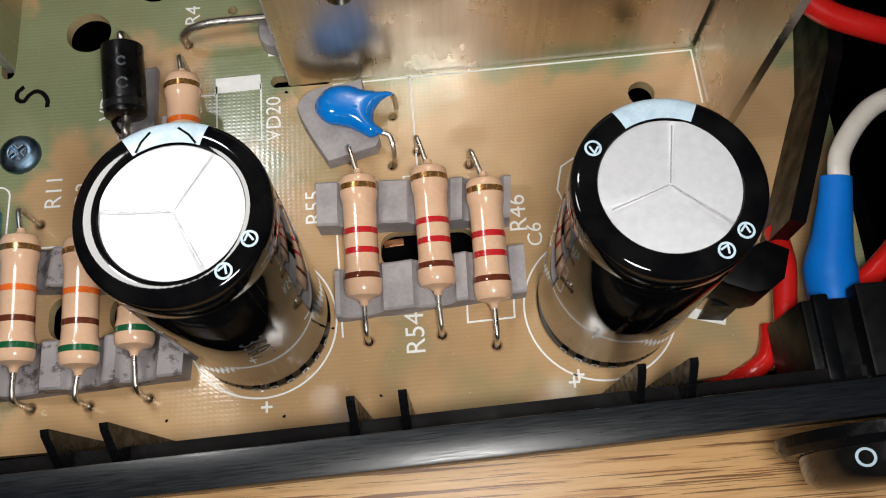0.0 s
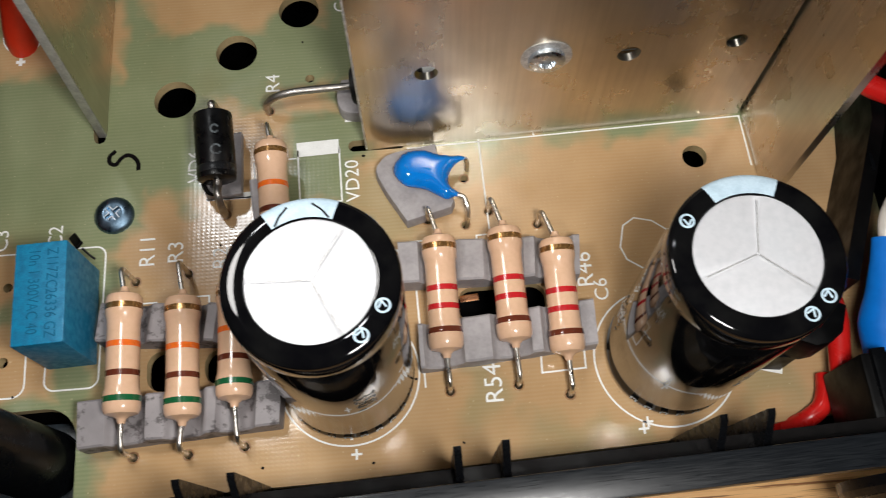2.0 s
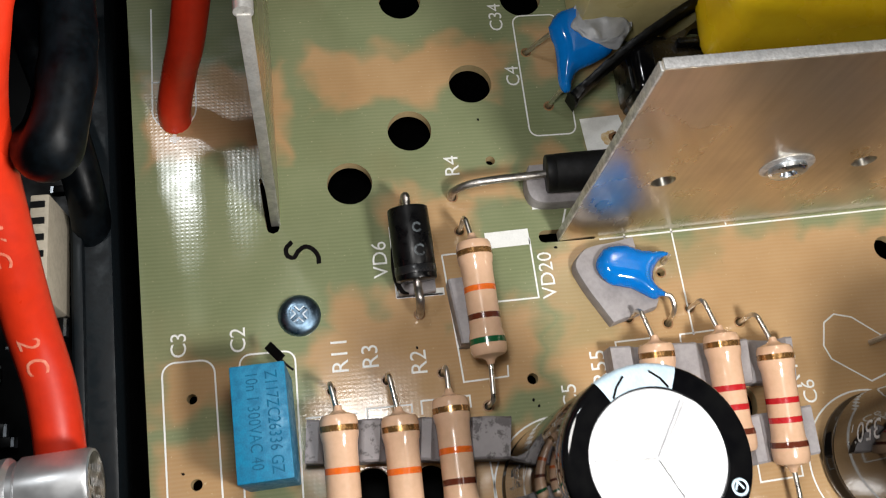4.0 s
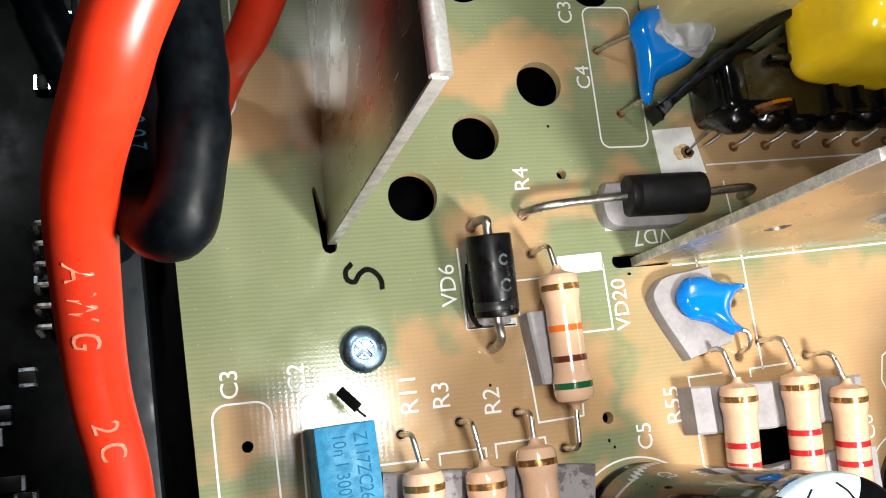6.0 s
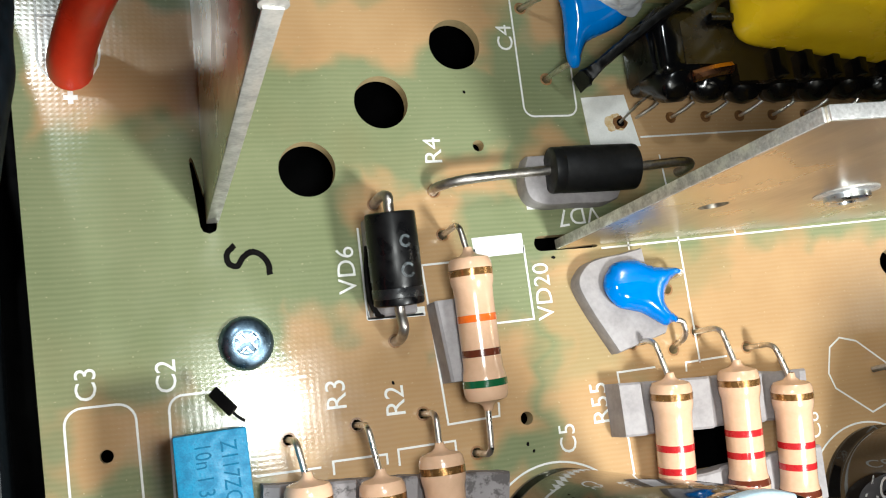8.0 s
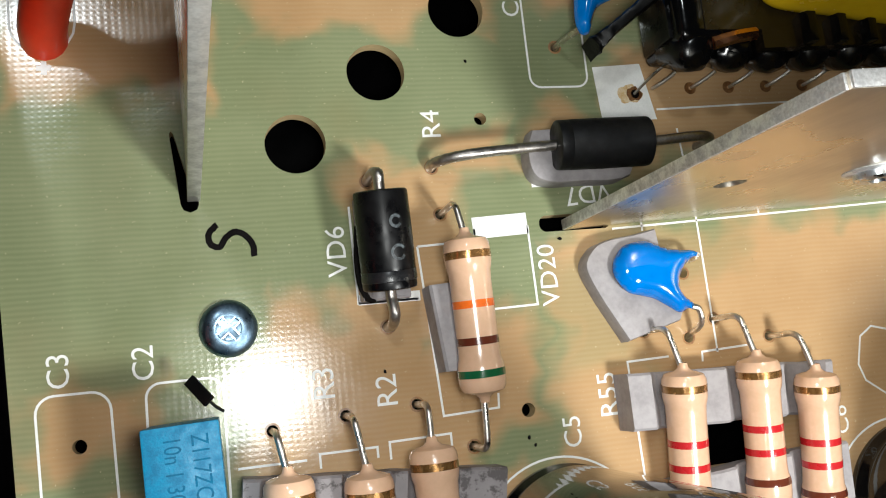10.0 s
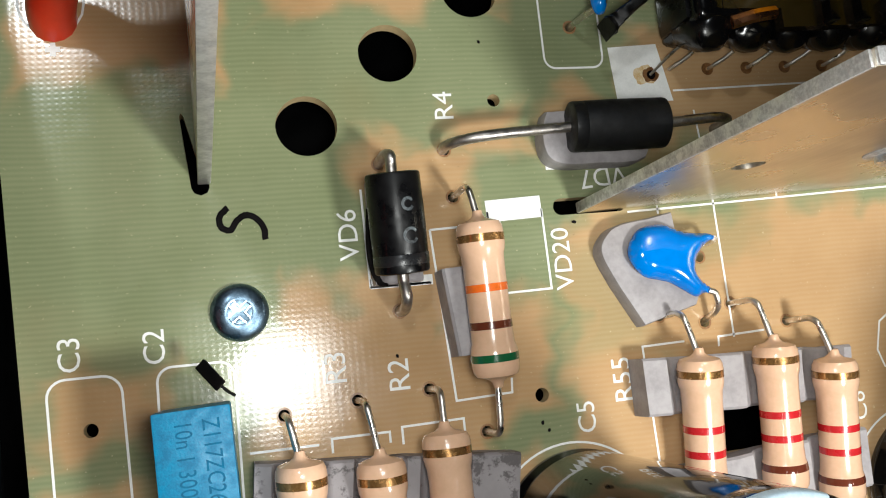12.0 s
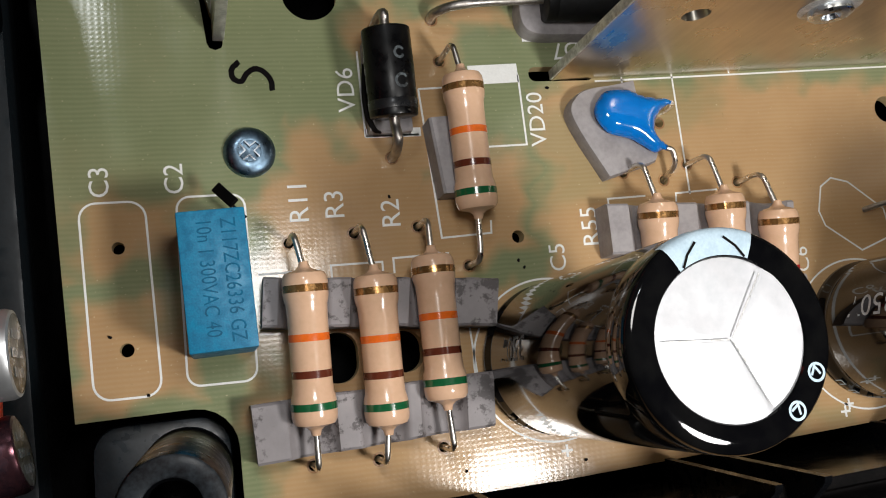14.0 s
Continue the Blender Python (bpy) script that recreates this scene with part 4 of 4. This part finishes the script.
bmesh.ops.create_icosphere(sealant, subdivisions=5, radius=3.0)
for v in sealant.verts:
    q = v.co.copy()
    ripple = noise.noise_vector(Vector((q.x * 0.9, q.y * 0.35, q.z)) * 1.3)
    v.co = Vector((q.x * 1.35 + 2.4, q.y * 1.25 + 3.0, q.z * 0.5 + 1.1)) + 0.55 * Vector(noise.noise_vector(q * 0.6)) + 0.32 * Vector(ripple)
part("sealant_smear", sealant, GLUE, second, "smeared grey sealant")
edge_cap = thing("disc_capacitor", (29.6, 45.4, 3.0), "small blue disc capacitor beside a tall capacitor", "capacitor")
part("body", moved(lathe([(0.05, -1.2), (2.6, -1.0), (3.6, 0), (2.6, 1.0), (0.05, 1.2)], 24), at(0, 0, 0, 68, 8, 6)), BLUE, edge_cap)
part("lead", tube([(-3.2, 0, 0), (-5, -0.6, -0.4), (-6.6, -1.0, -2.9)], 0.35, 8), LEAD, edge_cap)

scrap = thing("plastic_scrap", (-52.6, 49.2, 5.0), "curled black plastic offcut by a blue box", "scrap", turn=-52)
part("offcut", moved(box((3.0, 1.1, 0.4), (0, 0, 0), 0.12), at(0, 0, 0, 12, -30)), MATT, scrap)
part("tail", tube([(1.0, 0, -0.6), (2.0, 0.1, -1.2), (2.7, 0.3, -1.7)], 0.14, 6), MATT, scrap)

# ---- transformer ----
trafo = thing("transformer", (0, 0, 0), "transformer with black bobbin and yellow tape winding", "transformer")
part("bobbin_base", box((48.5, 6.5, 6.0), (19.7, 82.6, 4.2), 0.5), GLOSS_BLACK, trafo)
part("bobbin_cheek", box((5.4, 8.0, 8.6), (-1.4, 82.6, 4.5), 1.2, segments=3), GLOSS_BLACK, trafo)
deck = sheet_with_holes([(-1.4, 84.4), (-1.4, 79.6), (5.0, 79.6), (5.0, 77.6), (43.0, 78.4), (43.0, 90.5), (9.0, 90.5), (4.0, 87.2)], [circle(5.2, 85.3, 1.7, 20)], 1.4, "deck")
part("bobbin_deck", moved(deck, Matrix.Translation((0, 0, 8.9))), BROWN_BLACK, trafo, "glossy brown-black bobbin deck")
part("deck_step", box((7.6, 1.0, 1.5), (5.6, 84.6, 9.4), 0.3), GLOSS_BLACK, trafo)
for k in range(10):
    px = -3.0 + 4.75 * k
    barrel = lathe([(0.05, -3.0), (1.7, -3.0), (2.2, -2.4), (2.3, 0.5), (2.05, 1.9), (1.4, 2.6), (0.05, 2.8)], 20)
    for v in barrel.verts:
        v.co += 0.22 * Vector(noise.noise_vector(v.co * 0.8 + Vector((px, 0, 0))))
    part("pin_block", moved(barrel, at(px + 1.0, 78.7 + 0.4 * math.sin(3.1 * k), 5.4 + 0.3 * math.cos(5.0 * k), 24 + 5 * math.sin(k), 5 * math.cos(2 * k), 0)), GLOSS_BLACK, trafo)
    part("pin", tube([(px + 1.6, 77.6, 2.2), (px + 0.9, 77.1, 1.4), (px - 0.1, 76.6, 0.4), (px - 0.4, 76.5, -1.4)], 0.2, 8, 5), LEAD, trafo)
    if k:
        part("burnt_pad", ring(px - 0.4, 76.5, 0.45, 0.5, steps=14, z=0.02), RUST, trafo, "brown flux stain")
for k in range(9):
    part("bobbin_rib", box((1.1, 5.6, 1.5), (10.2 + 3.6 * k, 80.6, 9.5), 0.3), GLOSS_BLACK, trafo)
part("core", box((17, 22, 15), (-1.0, 101.4, 8.0), 1.0), PALE, trafo)
wind = box((36, 22, 16), (0, 0, 0), 3.4, segments=6)
bmesh.ops.subdivide_edges(wind, edges=[e for e in wind.edges if e.calc_length() > 6], cuts=12, use_grid_fill=True)
for v in wind.verts:
    fold = 0.9 * math.sin(v.co.y * 1.5 + 0.4 * v.co.x + 1.5 * noise.noise(v.co * 0.15)) * max(0.0, v.co.z / 8)
    v.co += Vector((0, 0.15 * fold, 0.35 * fold)) + 0.3 * Vector(noise.noise_vector(v.co * 0.18))
part("winding", moved(wind, at(23.6, 90.6, 15.0, 0, 3, -6)), YELLOW, trafo, "yellow tape wrap with folds")
strut = smooth_path([(-12.4, 79.0, 6.0), (-11.2, 80.0, 6.8), (-7.0, 83.0, 8.2), (-1.8, 86.2, 9.6), (5.0, 90.0, 10.4), (13.0, 93.6, 11.0)], 12)
bar = bmesh.new()
rows = []
for k, q in enumerate(strut):
    rough_end = max(0.0, 1 - k / 14)
    wide = 0.6 + 0.4 * rough_end
    rows.append([bar.verts.new(q + Vector((-0.5 * dx * wide, 0.85 * dx * wide, dz)) + (0.1 + 0.45 * rough_end) * Vector(noise.noise_vector(q * 1.7 + Vector((dx, dz, 0))))) for dx, dz in ((-1, -1.6), (-1, 0.3), (-0.7, 0.7), (0.0, 0.8), (0.7, 0.7), (1, 0.3), (1, -1.6))])
for lo, hi in zip(rows, rows[1:]):
    for k in range(7):
        bar.faces.new((lo[k], hi[k], hi[(k + 1) % 7], lo[(k + 1) % 7]))
bar.faces.new(rows[0])
bar.faces.new(rows[-1][::-1])
bmesh.ops.recalc_face_normals(bar, faces=bar.faces)
part("strut", bar, CHARRED, trafo, "rough black edge bar of the bobbin")
part("bare_wire", tube([(-0.4, 78.4, 8.2), (2.0, 78.9, 8.7), (4.4, 79.3, 8.5)], 0.7, 8), COPPER_WIRE, trafo)
part("stub_wire", tube([(-2.0, 78.8, 4.0), (-3.8, 77.6, 2.2), (-5.5, 76.0, 0.0)], 0.16, 6), LEAD, trafo)
stain = []
for k in range(22):
    a = 2 * math.pi * k / 22
    reach = 1.0 + 0.5 * noise.noise(Vector((math.cos(a) * 1.6, math.sin(a) * 1.6, 4.0)))
    stain.append((-5.9 + reach * math.cos(a), 76.0 + 0.9 * reach * math.sin(a)))
part("burnt_halo", prism([(-5.9 + (x + 5.9) * 1.35 - 0.3, 76 + (y - 76) * 1.3) for x, y in stain], 0.034, 0.042), HALO, trafo, "yellow-brown flux halo")
part("burnt_pad", prism([(-5.6 + (x + 5.9) * 0.85, y) for x, y in stain], 0.044, 0.052), RUST, trafo, "burnt brown flux")
part("pad_hole", prism(circle(-5.4, 76.0, 0.5, 12), 0.054, 0.062), MARKER, trafo, "charred hole")

# ---- switch, wires and clutter at the right ----
switch = thing("rocker_switch", (46, 14, 8), "black rocker switch in the case wall", "switch")
part("housing", box((17.5, 8.6, 10.5), (0.4, 6.6, 0.4), 0.5), MATT, switch)
part("housing_ridge", box((1.6, 8.8, 0.9), (-6.6, 6.8, 6.0), 0.25), PLASTIC, switch)
part("housing_block", box((12.0, 9.4, 2.4), (2.4, 7.0, 6.6), 0.4), MATT, switch)
part("bezel", moved(lathe([(8.6, -0.6), (9.6, 0.9), (10.8, 0.9), (11.4, 0.2), (11.4, -0.9)], 48), at(0, -3.0, 1.0, 90)), SHADE_BLACK, switch)
rocker = part("rocker", moved(lathe([(9.3, -0.8), (9.3, 2.0), (9.0, 3.2), (8.2, 4.0), (5.5, 4.4), (0.02, 4.2)], 48), at(0, -3.2, 1.0, 90)), SMOOTH_BLACK, switch)
part("off_mark", moved(ring(0, 0, 0.8, 0.26, steps=28, z=0), at(-6.5, -5.1, 8.25, 14, -34, 10)), PRINT, rocker, "white ring mark")


def wire(name, points, radius, material, label, wobble=0.0):
    ob = thing(name, points[0], label, "wire")
    part("jacket", tube([Vector(p) - Vector(points[0]) for p in points], radius, 16, 10, wobble=wobble), material, ob)
    return ob


white_wire = wire("white_wire", [(44.6, 37.0, 13.0), (45.4, 41.0, 13.8), (49.5, 45.5, 14.5), (56, 47.5, 13.0), (61, 46.0, 8)], 1.12, WHITE_PVC, "grey-white wire running into a blue sleeve")
boot = thing("heat_shrink_sleeve", (44.3, 31.5, 10.0), "bright blue heat-shrink sleeve over a switch terminal", "sleeve")
part("sleeve_skin", tube([(0.1, 6.6, 3.3), (-0.3, 4.0, 2.6), (-1.0, 0.4, 1.6), (-1.4, -2.6, 0.4), (-1.2, -5.8, -0.6)], [1.6, 1.75, 2.1, 2.75, 2.65], 24, 6), SHRINK, boot)
wire("red_wire", [(32.0, 19.4, -4.0), (33.8, 19.6, -1.0), (35.6, 20.2, 1.0), (37.4, 21.4, 1.5), (38.3, 23.2, 1.6), (38.8, 25.2, 1.5)], 1.15, PVC, "red insulated wire below the switch")
wire("red_wire", [(39.2, 23.6, 4.6), (39.6, 27.0, 5.0), (40.4, 31.5, 5.0), (41.0, 36.0, 3.0)], 1.3, PVC, "red insulated wire beside a blue sleeve")
wire("red_wire", [(45.0, 28.2, 5.0), (48.2, 28.4, 5.6), (51.5, 31.0, 6.4), (56.5, 36.0, 7.0), (60.5, 39.0, 6.0)], 1.35, PVC, "red insulated wire from the switch")
wire("red_wire", [(43.0, 62.0, 15.0), (47.5, 58.5, 13.4), (52.0, 56.4, 13.0), (57.0, 55.2, 12.0), (61.0, 54.6, 10.0)], 1.45, PVC, "thick red wire behind the heat sink")
baffle = thing("black_divider", (0, 0, 0), "upright black plastic divider plate on the board", "divider")
part("plate", prism([(39.5, 34.5), (48.2, 55.0), (51.0, 70.0), (52.6, 70.0), (49.8, 54.5), (41.2, 34.0)], 0.1, 11.0), MATT, baffle)
part("edge_chip", box((0.5, 2.4, 0.3), (46.6, 49.0, 11.1), 0.1), PLASTIC, baffle)
lump = thing("black_lump", (0, 0, 0), "lump of black adhesive putty beside a tall capacitor", "putty")
part("mass", prism([(31.2, 27.6), (34.0, 26.4), (35.6, 26.6), (37.6, 28.0), (38.7, 31.0), (36.2, 32.3), (33.0, 31.0), (29.4, 29.0)], 6.0, 12.0, bevel=0.8), MATT, lump)
part("foot", prism([(31.0, 27.0), (34.0, 26.6), (36.5, 29.5), (34.0, 31.0)], 0.1, 6.0), MATT, lump)

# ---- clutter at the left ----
# This board's surface is coloured as if in deep shadow.
dark = thing("shaded_board", (-97.0, 66, -4.6), "second circuit board, its shadow put into a near-black colour", "circuit board")
part("laminate", box((41, 100, 1.6), (0, 0, 0), 0.1), SHADED_BOARD, dark)
random.seed(11)
for k in range(46):
    sx, sy, sz = random.uniform(1, 3.2), random.uniform(1, 2.6), random.uniform(0.5, 1.6)
    chip = thing("small_component", (random.uniform(-113, -79), random.uniform(20, 112), -3.8), "tiny dark surface-mounted component", "component", "components of the dark board", turn=random.choice((0, 90)))
    part("chip", box((sx, sy, sz), (0, 0, sz / 2), 0.1), MATT, chip)
    for s in (-1, 1):
        part("terminal", box((0.4, sy * 0.9, sz * 0.9), (s * (sx / 2 + 0.15), 0, sz * 0.45)), STEEL, chip)
socket = thing("pin_connector", (-79.8, 64.5, -3.8), "ivory plastic pin header with dark slots", "connector")
part("housing", box((2.2, 13.2, 9.0), (0.3, 0, 4.5), 0.2), IVORY, socket)
for k in range(6):
    part("slot", box((1.7, 0.8, 0.3), (0.1, -5.2 + 2.1 * k, 9.0)), MATT, socket)
    part("pin", tube([(-1.2, -5.2 + 2.1 * k, 8.6), (-2.6, -5.2 + 2.1 * k, 8.2), (-3.2, -5.2 + 2.1 * k, 2)], 0.3, 6, 4), LEAD, socket)

def lying_can(place, turn, radius, length, skin, end, label):
    """A small can capacitor lying on its side on bent legs, its printed end towards x."""
    ob = thing("small_capacitor", place, label, "capacitor", turn=turn)
    r = radius
    part("can", moved(lathe([(0.05, 0), (r - 0.1, 0), (r + 0.1, 0.3), (r + 0.1, 0.9), (r - 0.35, 1.3), (r - 0.35, 1.8), (r, 2.2), (r, length - 0.5), (r - 0.15, length - 0.1), (r - 0.4, length)], 44), at(-length, 0, 0, 0, 90)), skin, ob)
    part("end_print", moved(lathe([(r - 0.38, 0), (0.02, 0)], 36), at(-0.03, 0, 0, 0, 90)), end, ob, "dark printed end")
    for k in range(3):
        part("printed_bar", box((0.03, 0.7, r * (1.1 - 0.25 * abs(k - 1))), (0.01, -r * 0.42 + r * 0.42 * k, 0)), PRINT_DIM, ob, "pale worn print")
    for y in (-1.0, 1.0):
        part("leg", tube([(-length + 0.2, y, 0), (-length - 1.2, y, -1.5), (-length - 1.4, y, -6), (-length - 1.4, y, -place[2] - 3.9)], 0.32, 8), LEAD, ob)
    return ob


DARK_END = simple("olive_can_end", (0.035, 0.034, 0.02), (0.014, 0.014, 0.01), rough=0.35, metal=0.3, scale=600)
lying_can((-68.6, 35.0, 19.0), 3, 3.4, 8.6, CAN_SKIN, DARK_END, "small bare silver capacitor lying over a red wire")
lying_can((-69.2, 27.6, 15.0), 12, 3.1, 5.0, simple("rosy_can_skin", (0.10, 0.04, 0.05), (0.03, 0.02, 0.03), rough=0.3, metal=0.8, scale=500), DARK_END, "small dark rosy can capacitor beside a red wire")
thick = wire("thick_red_wire", [(-75.4, 14.0, 5.0), (-74.8, 24.0, 8.0), (-74.2, 31.0, 10.0), (-73.9, 38.0, 12.5), (-74.2, 45.0, 15.5), (-75.0, 51.6, 20.5), (-74.7, 57.7, 28.0), (-73.7, 63.9, 37.0), (-71.1, 68.4, 44.5), (-69.2, 72.2, 47.5), (-64.0, 82.0, 50.0), (-56.0, 98.0, 51.0)], 2.5, SILICONE, "thick soft red silicone cable arching upwards")
pad_wire = wire("red_pad_wire", [(-64.4, 82.6, -1.4), (-64.1, 83.4, 2.0), (-62.2, 85.4, 8.0), (-60.2, 86.4, 14.0), (-57.6, 90.5, 23.0), (-55.0, 98.0, 33.0), (-54.4, 106.0, 38.0)], 2.15, SILICONE, "red silicone wire soldered into the board")
loop = wire("black_cable", [(-67.0, 96.0, 42.0), (-66.4, 82.0, 40.0), (-66.0, 72.0, 38.5), (-66.4, 65.4, 38.0), (-67.6, 61.4, 37.0), (-69.4, 62.4, 34.5), (-70.2, 67.0, 30.0), (-71.0, 76.0, 24.0), (-73.0, 90.0, 15.0), (-75.0, 104.0, 8.0)], 2.4, BLACK_SHRINK, "looped black cable with rough blue-grey sheen", 0.16)
wire("black_cable", [(-84.0, 100.0, 3.0), (-80.0, 90.0, 6.0), (-76.5, 80.0, 6.0), (-75.0, 72.0, 2.0), (-75.5, 68.0, -3.0)], 2.4, BLACK_SHRINK, "black cable with faint printing")


def lettered(text, points, start, size, radius, material, parent, origin):
    """Letters that run along a cable, laid on its upper side."""
    line = smooth_path([Vector(p) - Vector(origin) for p in points], 10)
    steps = [0.0]
    for a, b in zip(line, line[1:]):
        steps.append(steps[-1] + (b - a).length)
    bm = letters(text, size)
    for v in bm.verts:
        d = start + v.co.x
        k = max(0, min(len(line) - 2, sum(1 for q in steps if q <= d) - 1))
        ahead = (line[k + 1] - line[k]).normalized()
        middle = line[k] + ahead * (d - steps[k])
        side = ahead.cross(Vector((0, 0, 1))).normalized()
        up = side.cross(ahead)
        a = -v.co.y / radius
        v.co = middle + (radius + 0.04) * (math.cos(a) * up + math.sin(a) * side)
    part("printed_text", bm, material, parent, "pale worn lettering")


THICK = [(-56.0, 98.0, 51.0), (-64.0, 82.0, 50.0), (-69.2, 72.2, 47.5), (-71.1, 68.4, 44.5), (-73.7, 63.9, 37.0), (-74.7, 57.7, 28.0), (-75.0, 51.6, 20.5), (-74.2, 45.0, 15.5), (-73.9, 38.0, 12.5), (-74.2, 31.0, 10.0), (-74.8, 24.0, 8.0), (-75.4, 14.0, 5.0)]
PALE_PRINT = simple("pale_wire_print", (0.75, 0.30, 0.20), (0.70, 0.16, 0.09), rough=0.5, scale=900)
lettered("A W G", THICK, 53.0, 3.0, 2.5, PALE_PRINT, thick, (-75.4, 14.0, 5.0))
lettered("2 C", THICK, 68.0, 3.0, 2.5, PALE_PRINT, thick, (-75.4, 14.0, 5.0))

CABLE_PRINT = simple("blue_cable_print", (0.05, 0.16, 0.24), (0.02, 0.08, 0.13), rough=0.4, scale=900)
LOOP = [(-67.0, 96.0, 42.0), (-66.4, 82.0, 40.0), (-66.0, 72.0, 38.5), (-66.4, 65.4, 38.0), (-67.6, 61.4, 37.0), (-69.4, 62.4, 34.5), (-70.2, 67.0, 30.0), (-71.0, 76.0, 24.0), (-73.0, 90.0, 15.0), (-75.0, 104.0, 8.0)]
lettered("2 0 0", LOOP, 47.0, 2.4, 2.45, CABLE_PRINT, loop, (-67.0, 96.0, 42.0))

random.seed(21)
for x, y in ((-30.3, 19.9), (-17.0, 19.4), (-6.0, 20.9), (-16.2, 60.8), (-7.6, 51.6), (-24.1, 80.0), (-35.6, 49.2), (27.5, 25.4), (-11.2, 29.2), (-22.0, 41.4), (-21.4, 40.6), (-61.0, 31.0), (-64.2, 36.9)):
    speck = thing("dirt_speck", (x, y, 0.0), "tiny black crumb lying on the board", "crumb", "crumbs on the board", turn=random.uniform(0, 180))
    crumb = bmesh.new()
    bmesh.ops.create_icosphere(crumb, subdivisions=1, radius=0.16)
    for v in crumb.verts:
        v.co = Vector((v.co.x * random.uniform(0.8, 2.0), v.co.y * random.uniform(0.7, 1.3), v.co.z * 0.7 + 0.1))
    part("crumb", crumb, MARKER, speck)

shard = thing("copper_shard", (-3.6, 39.6, -1.2), "small bare copper shard in the board opening", "scrap", turn=4)
part("shard", box((2.4, 0.9, 0.3), (0, 0, 0), 0.08), COPPER_WIRE, shard)
strip_scrap = thing("rubber_strip", (-37.4, 56.4, 0.02), "thin torn black strip between a diode and its pad", "scrap")
part("torn_strip", tube([(-0.1, 6.6, 2.6), (-0.25, 3.6, 2.4), (-0.1, 1.2, 2.3), (0.5, -0.3, 2.0), (1.3, -0.5, 1.2)], [0.15, 0.3, 0.35, 0.3, 0.15], 8, 6), MARKER, strip_scrap)
